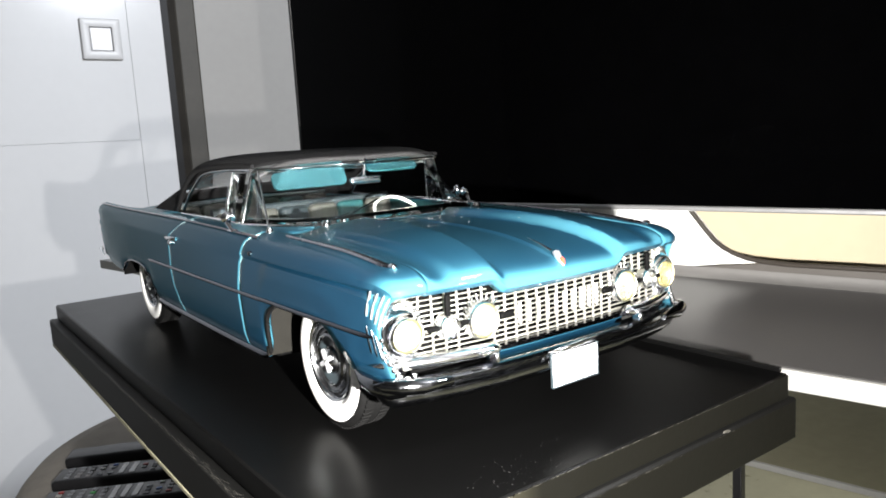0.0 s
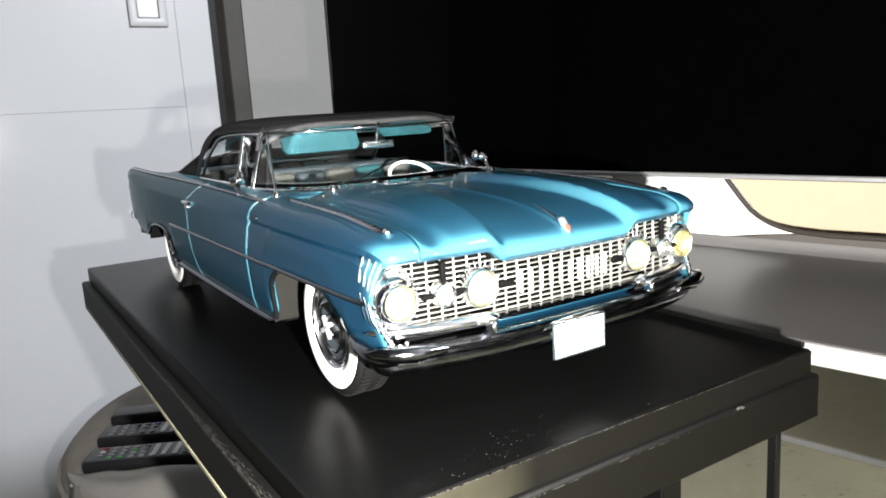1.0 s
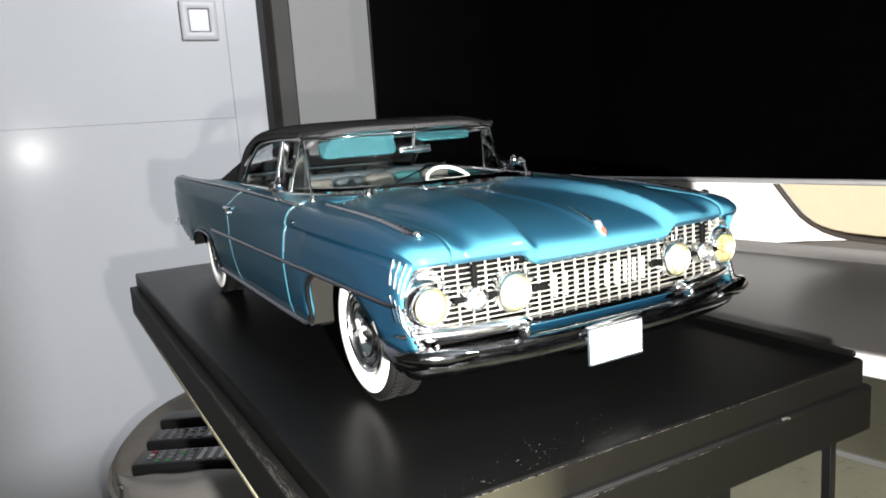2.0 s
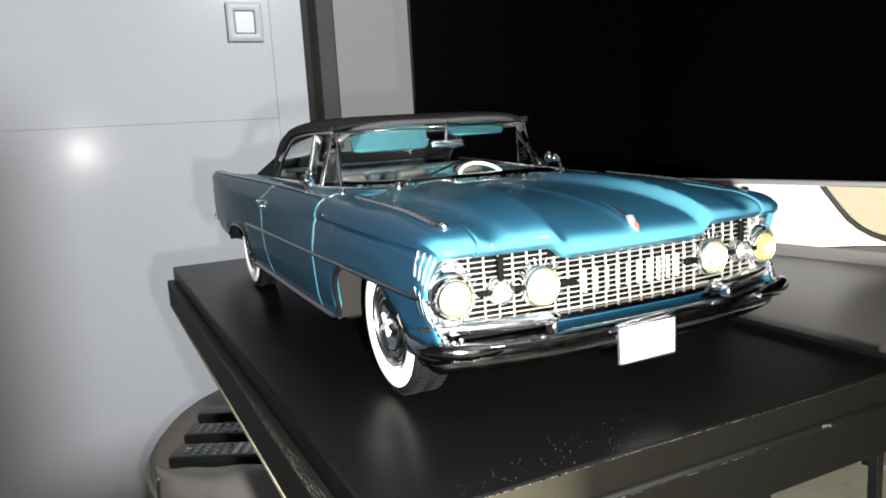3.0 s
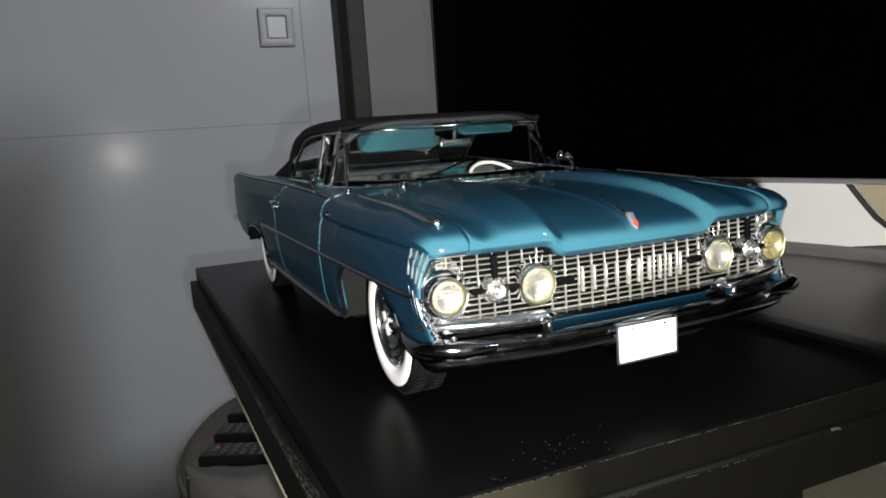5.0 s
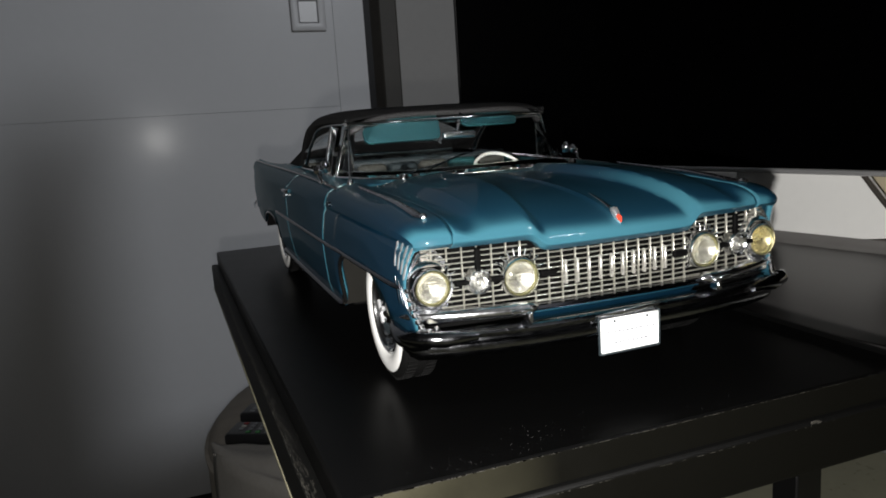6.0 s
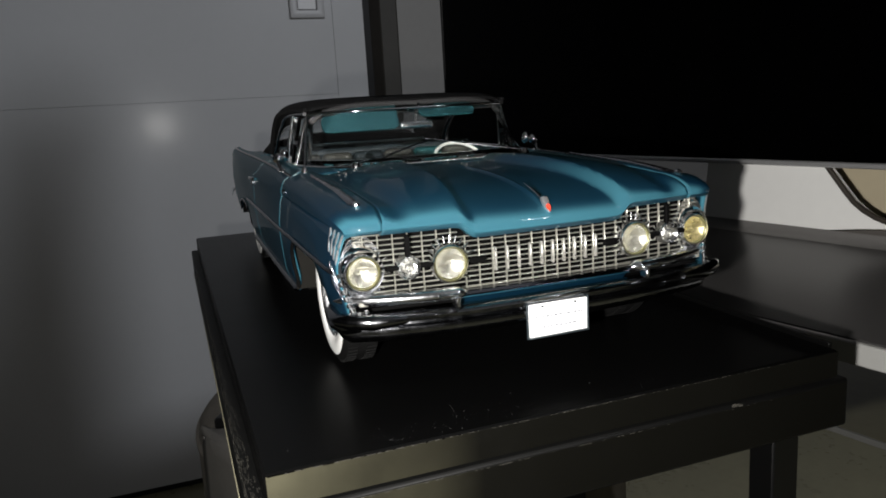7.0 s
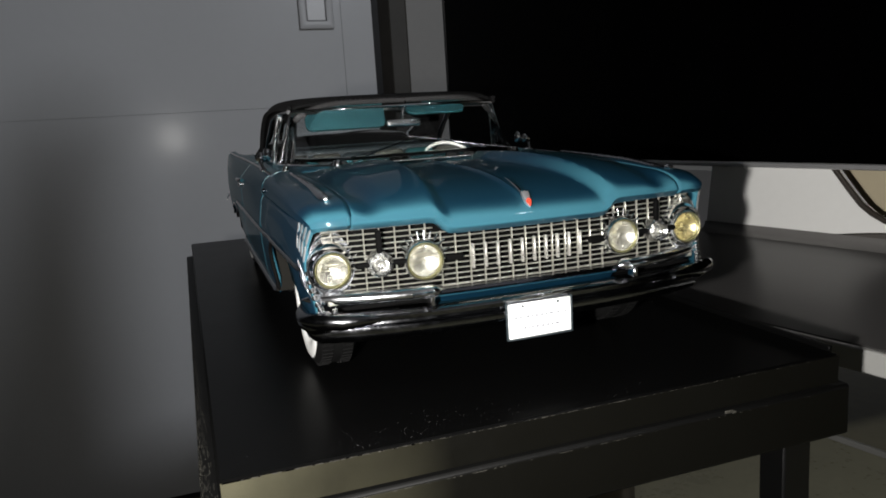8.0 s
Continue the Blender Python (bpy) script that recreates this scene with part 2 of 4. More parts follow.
def lathe(profile, m, steps=32, cap=True):
    """Profile of (radius, height) turned about z, then placed by m."""
    rows = []
    for r, h in profile:
        rows.append([(max(r, 1e-4) * math.cos(2 * math.pi * k / steps), max(r, 1e-4) * math.sin(2 * math.pi * k / steps), h) for k in range(steps)])
    bm = grid(rows, closed=True, caps=cap)
    bm.transform(m)
    return bm


def tube(points, radius, steps=8, taper=None, squash=1.0):
    """A round bar along points; taper: radius factor per point; squash flattens it in z."""
    pts = [Vector(p) for p in points]
    steps = max(steps, 10)
    rows = []
    for i, p in enumerate(pts):
        d = (pts[min(i + 1, len(pts) - 1)] - pts[max(i - 1, 0)]).normalized()
        up = Vector((0, 0, 1)) if abs(d.z) < 0.9 else Vector((1, 0, 0))
        a = d.cross(up).normalized()
        b = a.cross(d).normalized()
        r = radius * (taper[i] if taper else 1)
        rows.append([p + a * r * math.cos(2 * math.pi * k / steps) + b * r * squash * math.sin(2 * math.pi * k / steps) for k in range(steps)])
    return grid(rows, closed=True, caps=True)


def slab(outline, axis, a, b, bevel=0.0):
    """A plate: a flat outline in the two other axes, from a to b along axis."""
    def at(u, v, w):
        return {"x": (w, u, v), "y": (u, w, v), "z": (u, v, w)}[axis]
    bm = bmesh.new()
    lo = [bm.verts.new(at(u, v, a)) for u, v in outline]
    hi = [bm.verts.new(at(u, v, b)) for u, v in outline]
    bm.faces.new(lo)
    bm.faces.new(hi[::-1])
    for i in range(len(lo)):
        j = (i + 1) % len(lo)
        bm.faces.new((lo[i], hi[i], hi[j], lo[j]))
    bmesh.ops.recalc_face_normals(bm, faces=bm.faces)
    if bevel:
        bmesh.ops.bevel(bm, geom=bm.edges[:], offset=bevel, segments=2, profile=0.5, affect="EDGES")
    return bm


def lerp_keys(keys, v):
    """Smooth interpolation through (v, value) keys; values may be tuples."""
    if v <= keys[0][0]:
        return keys[0][1]
    for i, ((a, x), (b, y)) in enumerate(zip(keys, keys[1:])):
        if v <= b:
            f = (v - a) / (b - a)
            p = keys[i - 1] if i else (2 * a - b, x)
            q = keys[i + 2] if i + 2 < len(keys) else (2 * b - a, y)

            def one(x0, x1, x2, x3):
                m1 = (x2 - x0) / (b - p[0]) * (b - a)
                m2 = (x3 - x1) / (q[0] - a) * (b - a)
                d = x2 - x1
                m1 = 0 if m1 * d <= 0 else math.copysign(min(abs(m1), 3 * abs(d)), d)
                m2 = 0 if m2 * d <= 0 else math.copysign(min(abs(m2), 3 * abs(d)), d)
                return (2 * f**3 - 3 * f**2 + 1) * x1 + (f**3 - 2 * f**2 + f) * m1 + (-2 * f**3 + 3 * f**2) * x2 + (f**3 - f**2) * m2
            if isinstance(x, tuple):
                return tuple(one(p[1][k], x[k], y[k], q[1][k]) for k in range(len(x)))
            return one(p[1], x, y, q[1])
    return keys[-1][1]


def steps_of(a, b, step):
    n = max(1, math.ceil((b - a) / step))
    return [a + (b - a) * k / n for k in range(n + 1)]


# ---- the room ----
single("floor", box(-45, 60, -90, 45, FLOOR - 0.4, FLOOR), FLOOR_TILE, "olive-beige glossy tiled floor of the room", "floor", kind="structure")
# ceiling and outer walls are added out of view, dark so little light returns
single("ceiling", box(-45, 60, -90, 45, 30.0, 30.6), CEILING_DARKENED, "plain unseen ceiling, coloured dark to cut bounce light", "ceiling", kind="structure")
single("wall_south", box(-45, 60, -90.6, -90, FLOOR, 30.0), LOW_BOUNCE_PAINT, "plain unseen wall, coloured dark to cut bounce light", "wall", kind="structure")
single("wall_west", box(-45.6, -45, -90, 45, FLOOR, 30.0), LOW_BOUNCE_PAINT, "plain painted wall", "wall", kind="structure")
single("wall_east", box(60, 60.6, -90, 45, FLOOR, 30.0), LOW_BOUNCE_PAINT, "plain painted wall", "wall", kind="structure")
single("wall_north", box(6.2, 60, 32.0, 32.6, FLOOR, 30.0), WALL_PAINT, "off-white painted wall beside the door", "wall", kind="structure")

# glossy white door leaf with recessed seams and dark edge
door = thing("door_1", (0, 26.3, FLOOR), "glossy white lacquered panel door with a thin horizontal groove", "door", kind="structure")
part("panel", box(-30, 5.53, 26.0, 26.6, FLOOR + 0.25, 2.078, 0.008), DOOR_WHITE, door)
part("panel", box(-30, 5.53, 26.0, 26.6, 2.10, 29.5, 0.008), DOOR_WHITE, door)
part("stile", box(5.545, 6.88, 26.0, 26.6, FLOOR + 0.25, 29.5, 0.02), DOOR_WHITE, door)
part("backing", box(-30, 6.8, 26.035, 26.55, FLOOR + 0.25, 29.4), DOOR_WHITE, door)
part("edge_band", box(6.882, 7.15, 25.99, 26.62, FLOOR + 0.25, 29.5), BLACK_EDGE, door, "black edge band of the door")
single("wall_door_side", box(-45, -30, 26.0, 26.6, FLOOR, 30.0), WALL_PAINT, "plain painted wall", "wall", kind="structure")
single("baseboard", box(-30, 7.0, 26.06, 26.5, FLOOR, FLOOR + 0.22), BLACK_EDGE, "black gap strip under the white door", "baseboard", kind="structure")

# recess between the door and the wall
single("trim", box(7.3, 9.1, 31.2, 32.0, FLOOR, 30.0), BROWN_TRIM, "dark brown door frame board in the recess", "trim", kind="structure")
single("trim", box(9.1, 10.1, 31.3, 32.0, FLOOR, 30.0, 0.1), material("umber_frame_paint", (0.06, 0.055, 0.047), 0.6, vary=0.2, scale=10), "dark umber door frame upright", "trim", kind="structure")
single("wall_return", box(6.3, 7.2, 26.7, 32.0, FLOOR, 30.0), BROWN_TRIM, "dark brown return of the recess", "wall", kind="structure")

# light switch
sw = thing("light_switch", (4.495, 26.0, 5.97), "grey square light switch frame with white rocker", "light switch")
fr = bmesh.new()
o = [(3.78, 5.21), (5.21, 5.21), (5.21, 6.73), (3.78, 6.73)]
i = [(4.09, 5.52), (4.90, 5.52), (4.90, 6.42), (4.09, 6.42)]
fo, fi = [[fr.verts.new((x, 25.84, z)) for x, z in q] for q in (o, i)]
bo, bi = [[fr.verts.new((x, 26.0, z)) for x, z in q] for q in (o, i)]
for k in range(4):
    j = (k + 1) % 4
    fr.faces.new((fo[k], fo[j], fi[j], fi[k]))
    fr.faces.new((fo[k], bo[k], bo[j], fo[j]))
    fr.faces.new((fi[k], fi[j], bi[j], bi[k]))
    fr.faces.new((bo[k], bi[k], bi[j], bo[j]))
bmesh.ops.bevel(fr, geom=fr.edges[:], offset=0.03, segments=2, profile=0.5, affect="EDGES")
part("frame", fr, SWITCH_GREY, sw, "grey plastic frame")
part("rocker", box(4.11, 4.88, 25.88, 26.0, 5.54, 6.40, 0.03), SWITCH_WHITE, sw, "white rocker")

# ---- television, its table and foot: turned eleven degrees from the car ----
TH = radians(11)
NX, NY = math.cos(TH), math.sin(TH)


TVM = Matrix(((NY, NX, 0, 0), (-NX, NY, 0, 0), (0, 0, 1, 0), (0, 0, 0, 1)))


def tv(u, w, z):
    """u along the screen towards the viewer, w behind it."""
    return tuple(TVM @ Vector((u, w, z)))


telly = thing("television", tv(3.6, 4.0, 0.57), "large flat black television, switched off, thin silver lower bezel", "television")
part("screen", box(-4.93, 12.3, 3.712, 3.9, 0.608, 10.3, m=TVM), SCREEN, telly, "glossy black screen")
part("bezel", box(-4.98, 12.35, 3.70, 3.98, 0.553, 0.604, 0.012, m=TVM), SILVER, telly, "silver lower bezel")
part("bezel", box(-4.99, -4.935, 3.70, 3.98, 0.606, 10.35, 0.01, m=TVM), TV_BACK, telly)
part("housing", box(-4.95, 12.3, 3.985, 4.7, 0.62, 10.3, 0.08, m=TVM), TV_BACK, telly, "black plastic back housing")

TT = -0.40
table = thing("tv_table", tv(3, 5, FLOOR), "grey glass-topped television table with white front edge", "table")
part("tabletop", box(-9, 16, 2.06, 12, TT - 0.14, TT, 0.01, m=TVM), GREY_TOP, table, "glossy grey top")
part("front_edge", box(-9, 16, 2.0, 2.056, TT - 0.15, TT + 0.006, 0.01, m=TVM), WHITE_EDGE, table, "white front edge")
ramp = [[(u, w, z) for w, z in ((3.70, -0.110), (3.60, -0.130), (3.40, -0.164), (2.9, -0.252), (2.4, -0.340), (2.075, -0.392), (2.066, -0.399), (2.9, -0.3995), (3.74, -0.3995), (3.74, -0.115))] for u in (-4.0, 14.0)]
b = grid(ramp, closed=True, caps=True)
b.transform(TVM)
part("apron", b, GREY_TOP, table, "glossy grey top sloping up to the stand", sharp=0.5)
part("rear_shelf", box(-5.0, 16, 8.06, 12, -4.1, -4.0, 0.01, m=TVM), SHELF_GLASS, table, "olive glass lower shelf")
part("shelf_edge", box(-5.0, 16, 8.0, 8.056, -4.1, -3.996, 0.01, m=TVM), WHITE_EDGE, table)
for u, back in ((-8, 8.0), (15, 11.2)):
    for w in (3.3, back):
        part("leg", box(u - 0.3, u + 0.3, w - 0.3, w + 0.3, FLOOR, TT - 0.15, 0.03, m=TVM), TV_BACK, table)
part("post", box(-1.09, -0.68, 6.2, 6.8, FLOOR, TT - 0.15, 0.03, m=TVM), TV_BACK, table, "black shelf post")
part("post", box(1.02, 1.14, 5.9, 6.05, FLOOR, TT - 0.15, 0.01, m=TVM), TV_BACK, table, "slim black shelf post")

# television foot: a white board in the plane of the screen, cut out in a sweep with a dark rim
sweep = [(1.385, 0.63), (1.43, 0.545), (1.51, 0.445), (1.60, 0.335), (1.68, 0.245), (1.77, 0.178), (1.88, 0.122), (2.0, 0.085), (2.14, 0.062), (2.40, 0.048), (3.0, 0.055), (6.0, 0.075), (12.0, 0.09)]
stand = thing("swept_stand", tv(1.2, 3.8, -0.10), "white lacquered stand board under the television with dark curved trim", "stand")
b = slab([(0.05, -0.02), (1.45, -0.02), (1.75, 0.02), (2.05, 0.05)] + sweep[8::-1] + [(0.13, 0.63)], "y", 3.76, 3.86)
b.transform(TVM)
part("board", b, FOOT_WHITE, stand, "white board")
# cove shape and grey colour stand in for the board's blurred reflection below it
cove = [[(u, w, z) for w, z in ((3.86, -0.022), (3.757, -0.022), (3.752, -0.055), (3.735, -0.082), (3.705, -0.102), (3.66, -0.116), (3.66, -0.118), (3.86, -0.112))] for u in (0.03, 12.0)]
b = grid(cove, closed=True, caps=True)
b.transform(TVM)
part("cove", b, COVE_FADE, stand, "grey cove imitating the white board's soft fade into the tabletop", sharp=0.9)
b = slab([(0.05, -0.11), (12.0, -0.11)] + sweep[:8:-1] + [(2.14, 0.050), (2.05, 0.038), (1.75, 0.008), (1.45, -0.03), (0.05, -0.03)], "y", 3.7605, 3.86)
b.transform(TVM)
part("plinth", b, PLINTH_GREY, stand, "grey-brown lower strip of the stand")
part("trim", tube([tv(u, 3.752, z + 0.012) for u, z in sweep], 0.024, 8), DARK_PIPE, stand, "dark brown edge trim")
single("wall_panel", box(-0.2, 16, 4.75, 4.9, TT + 0.004, 1.2, m=TVM), CREAM, "low cream panel behind the television", "panel", kind="structure")

# ---- display base ----
base = thing("display_base", (0, -0.1, -0.38), "black wooden display base with worn pale edges and ledge", "display base")
part("top_plate", box(-1.415, 1.385, -3.14, 2.92, -0.14, 0.0, 0.012), BASE_BLACK, base, "raised black top plate")
part("body", box(-1.48, 1.43, -3.165, 2.98, -0.395, -0.145, 0.012), BASE_SIDE, base)
part("front_edging", box(-1.405, 1.375, -3.1436, -3.1404, -0.136, -0.006, 0.001), EDGE_LACQUER, base, "scuffed dark olive front face, torchlight painted into its left end")
part("front_edging", box(-1.46, 1.41, -3.1684, -3.1654, -0.380, -0.160, 0.001), EDGE_LACQUER, base, "scuffed dark olive front face, torchlight painted into its left end")
part("lip", box(1.36, 1.384, -3.10, 2.6, 0.0005, 0.03, 0.004), BASE_BLACK, base)
part("worn_edge", box(-1.484, -1.40, -3.16, 2.95, -0.418, -0.390, 0.004), PALE_WOOD, base, "pale worn bottom edge")
flakes = []
for k in range(700):
    y = -3.16 + 5.4 * random.random() ** 1.9
    near = max(0.15, 1 - (y + 3.16) / 3.5)
    w = random.uniform(0.006, 0.05)
    x = -1.4790 + abs(random.gauss(0, 0.028)) * near
    t = random.uniform(0.0006, 0.0028) * (0.5 + near)
    flakes.append(box(x, x + t, y, y + w, -0.1475 if x < -1.477 else -0.1452, -0.1443))
# rubbed upper edges of the two front faces
for k in range(260):
    x = -1.40 + 2.6 * random.random() ** 2.2
    w, t = random.uniform(0.003, 0.022) * (1.2 - 0.4 * (x + 1.4)), random.uniform(0.0006, 0.0022)
    upper = k % 3
    y, z = (-3.1446, -0.0075) if upper else (-3.1690, -0.1625)
    flakes.append(box(x, x + max(0.003, w), y, y + 0.004, z - t, z + 0.0015))
tagged(part("edge_wear", join(*flakes), WORN_EDGE, base, "pale worn paint along the edges"), kind="stuff")
part("chip", join(box(0.71, 0.755, -3.1665, -3.160, -0.158, -0.143, 0.003), box(0.748, 0.772, -3.1662, -3.160, -0.178, -0.150, 0.003)), WORN_EDGE, base, "pale chip in the lacquer")
specks = []
for k in range(150):
    if k < 115:
        x, y = random.gauss(-0.55, 0.38), -3.11 + abs(random.gauss(0, 0.10))
    else:
        x, y = random.uniform(-1.35, 1.3), random.uniform(-3.1, 2.5)
    r = random.uniform(0.0007, 0.0019)
    if abs(x) < 1.34:
        specks.append(box(x, x + r * random.uniform(1, 2.4), y, y + r, 0.0004, 0.0004 + r * 0.6))
tagged(new("dust", mesh_of("dust", join(*specks), DUST_GREY)), "pale dust specks on the black base", "dust", kind="stuff")
ped = thing("pedestal", (0, 0.4, FLOOR), "plain black column carrying the display base", "pedestal")
part("column", box(0.05, 1.1, -1.2, 1.2, FLOOR + 0.3, -0.397, 0.03), BASE_BLACK, ped)
part("foot_plate", box(-0.6, 1.6, -2.0, 2.0, FLOOR, FLOOR + 0.3, 0.05), BASE_BLACK, ped)

# ---- stool with remotes ----
SEAT = -4.65
CX, CY, CR = 2.95, 9.45, 4.68
stool = thing("stool", (CX, CY, FLOOR), "round stool upholstered in taupe fabric", "stool")
AT = Matrix.Translation((CX, CY, 0))
part("seat", lathe([(CR * 0.82, SEAT - 3.5), (CR * 0.96, SEAT - 3.4), (CR, SEAT - 2.8), (CR, SEAT - 0.7), (CR * 0.985, SEAT - 0.3), (CR * 0.94, SEAT - 0.08), (CR * 0.85, SEAT), (0.0, SEAT)], AT, 72), FABRIC, stool, "padded round seat")
part("piping", lathe([(CR * 0.998, SEAT - 0.56), (CR * 1.008, SEAT - 0.52), (CR * 1.008, SEAT - 0.46), (CR * 0.992, SEAT - 0.43)], AT, 72, cap=False), FABRIC, stool)
for k in range(4):
    a = math.pi / 4 + k * math.pi / 2
    part("leg", tube([(CX + 3.0 * math.cos(a), CY + 3.0 * math.sin(a), SEAT - 3.45), (CX + 3.9 * math.cos(a), CY + 3.9 * math.sin(a), FLOOR)], 0.3, 10), BLACK_EDGE, stool)


def remote(x, y, turn, length, width, label, keys=True):
    """A slim remote control: bevelled body, a pale label strip and four rows of small keys."""
    m = Matrix.Translation((x, y, SEAT)) @ Matrix.Rotation(turn, 4, "Z")
    ob = thing("remote_control", (x, y, SEAT), label, "remote control", "remotes on the stool")
    part("body", box(-length / 2, length / 2, -width / 2, width / 2, 0.004, 0.24, 0.07, 3, m), REMOTE_BLACK, ob)
    if not keys:
        return ob
    nx, ny = int(length / 0.21), 4
    for a in range(nx):
        px = (a + 0.5) / nx * length * 0.92 - length * 0.46
        if abs(px + length * 0.16) < 0.2:
            part("key_strip", box(px - 0.05, px + 0.05, -width * 0.36, width * 0.36, 0.239, 0.252, 0.004, m=m), SWITCH_WHITE, ob, "pale strip of wide keys")
            continue
        for c in range(ny):
            if random.random() < 0.10:
                continue
            py = ((c + 0.5) / ny - 0.5) * width * 0.8
            part("button", box(px - 0.045, px + 0.045, py - 0.032, py + 0.032, 0.239, 0.258, m=m), random.choice((PLATE_GREY,) * 9 + (KEY_GREY,) * 2 + KEY_COLOURS), ob)
    return ob


remote(0.89, 8.86, -0.50, 4.0, 0.62, "black remote control with grey buttons on the stool")
remote(0.60, 7.86, -0.50, 4.2, 0.66, "black remote control with a pale key strip beside another")
remote(0.95, 10.1, -0.44, 3.2, 0.55, "slim plain black remote control lying behind the others", keys=False)

# crumpled cloth over the near side of the seat, hanging down over its rim
rows = []
for i in range(57):
    x = -1.62 + 4.6 * i / 56
    back = lerp_keys([(-1.7, 8.75), (-1.2, 8.30), (-0.4, 7.95), (0.4, 7.35), (3.2, 5.6)], x) + 0.06 * math.sin(5 * x)
    rim = CY - math.sqrt(CR * CR - (x - CX) ** 2)
    rim = min(rim, back - 0.35)
    row = []
    for j in range(31):
        v = j / 30
        if v < 0.6:
            q = v / 0.6
            y, z = back + (rim - back) * q, 0.05 + 0.30 * math.sin(math.pi * min(1, q * 1.15)) * (0.6 + 0.4 * math.sin(2.3 * x + 1))
            z += 0.05 * math.sin(6 * x + 4 * y) * math.sin(3 * y - x)
        else:
            q = (v - 0.6) / 0.4
            y, z = rim - 0.12 * math.sin(q * math.pi / 2) - 0.05 * math.sin(4 * x) * q, 0.05 - 2.6 * q
        row.append((x - 0.15 * max(0.0, v - 0.6) * (1 if x < 0 else 0), y, SEAT + z))
    rows.append(row)
cloth = single("folded_cloth", grid(rows), CLOTH, "crumpled grey-beige cloth hanging over the stool", "cloth", sharp=2)
fold = cloth.modifiers.new("thickness", "SOLIDIFY")
fold.thickness, fold.offset = 0.03 * S, -1

# ---- the model car: nose towards -y, wheels on z = 0 ----
car = thing("model_car", (0, 0, 0), "teal metallic model convertible car with black soft top", "model car")

# body side: per station y, (sill x, widest x, groove x, groove z, shoulder x, shoulder z, inner x, inner z)
SIDE = [
    (-2.74, (0.90, 0.930, 0.935, 0.790, 0.925, 0.815, 0.80, 0.815)),
    (-2.68, (0.92, 0.965, 0.965, 0.790, 0.955, 0.838, 0.785, 0.850)),
    (-2.55, (0.93, 0.985, 0.975, 0.790, 0.965, 0.862, 0.780, 0.885)),
    (-2.20, (0.94, 0.995, 0.972, 0.790, 0.965, 0.885, 0.775, 0.912)),
    (-1.50, (0.95, 1.000, 0.970, 0.800, 0.955, 0.905, 0.775, 0.938)),
    (-1.00, (0.955, 1.002, 0.972, 0.815, 0.950, 0.920, 0.790, 0.952)),
    (-0.20, (0.955, 1.002, 0.985, 0.830, 0.945, 0.935, 0.790, 0.965)),
    (0.60, (0.955, 1.002, 0.990, 0.840, 0.945, 0.945, 0.760, 0.970)),
    (1.40, (0.950, 1.000, 0.985, 0.840, 0.945, 0.950, 0.740, 0.965)),
    (2.10, (0.940, 0.985, 0.970, 0.830, 0.940, 0.955, 0.740, 0.930)),
    (2.60, (0.920, 0.960, 0.945, 0.820, 0.930, 0.962, 0.740, 0.880)),
    (2.80, (0.900, 0.930, 0.920, 0.800, 0.915, 0.962, 0.740, 0.850)),
]
# lower edge of the side: sill, wheel openings, tail
LOWER = [
    (-2.76, 0.46), (-2.62, 0.405), (-2.48, 0.385), (-2.38, 0.41), (-2.29, 0.47), (-2.21, 0.54), (-2.12, 0.582), (-1.95, 0.598), (-1.66, 0.590), (-1.55, 0.565), (-1.475, 0.49),
    (-1.43, 0.36), (-1.40, 0.27), (-1.30, 0.245), (-0.5, 0.25), (0.70, 0.27), (0.79, 0.29), (0.83, 0.38), (0.92, 0.49), (1.05, 0.535),
    (1.30, 0.55), (1.52, 0.53), (1.70, 0.475), (1.80, 0.425), (1.88, 0.405), (2.1, 0.41), (2.4, 0.44), (2.62, 0.50), (2.8, 0.58),
]


def side_point(y, k):
    """The half section at station y: points from the lower edge to the inner deck edge."""
    xr, xm, xc, zc, xs, zs, xi, zi = lerp_keys(SIDE, y)
    zb = lerp_keys(LOWER, y)
    cr = min(1.0, max(0.15, (y + 2.78) / 0.6))
    gd = min(1.0, max(0.0, (-0.6 - y) / 1.0))
    pts = [(xr, 0.25), (xm - 0.018, 0.36), (xm - 0.006, 0.48), (xm, 0.585), (xm - 0.004, 0.66), (xc + 0.010, zc - 0.035), (xc - 0.014 * gd + 0.007 * (1 - gd), zc - 0.004), (xc + 0.004, zc + 0.02),
           (xs + 0.012, (zc + zs) / 2 + 0.012), (xs, zs - 0.012), (xs - 0.028, zs + 0.005 + 0.007 * cr), (xs - 0.075, zs + 0.008 + 0.016 * cr), ((xs + xi) / 2 - 0.02, (zs + zi) / 2 + 0.018 * cr), (xi + 0.02, zi + 0.006 * cr), (xi, zi)]
    x, z = pts[k]
    if k < 7:
        top = pts[7][1]
        z = zb + (z - 0.25) * (top - zb) / (top - 0.25) if zb > 0.25 else z + (zb - 0.25) * (1 - k / 7)
        if zb > 0.3:
            # the section leans out to its true width at the raised lower edge
            lo = [q for q in pts if q[1] <= z] or pts[:1]
            x = max(x, lo[-1][0] - 0.004)
    return x, z


def side_sheet(y0, y1, k0=0, k1=14, step=0.035, sign=-1, ylift=None):
    """A sheet of the body side between two stations; ylift bends the cut with height."""
    rows = []
    for y in steps_of(y0, y1, step):
        row = []
        for k in range(k0, k1 + 1):
            yy = y
            if ylift:
                f0, f1 = (y1 - y) / (y1 - y0), (y - y0) / (y1 - y0)
                h = side_point(y, k)[1]
                yy = y + f0 * ylift[0](h) + f1 * ylift[1](h)
            x, z = side_point(yy, k)
            row.append((sign * x, yy, z))
        rows.append(row)
    return grid(rows)


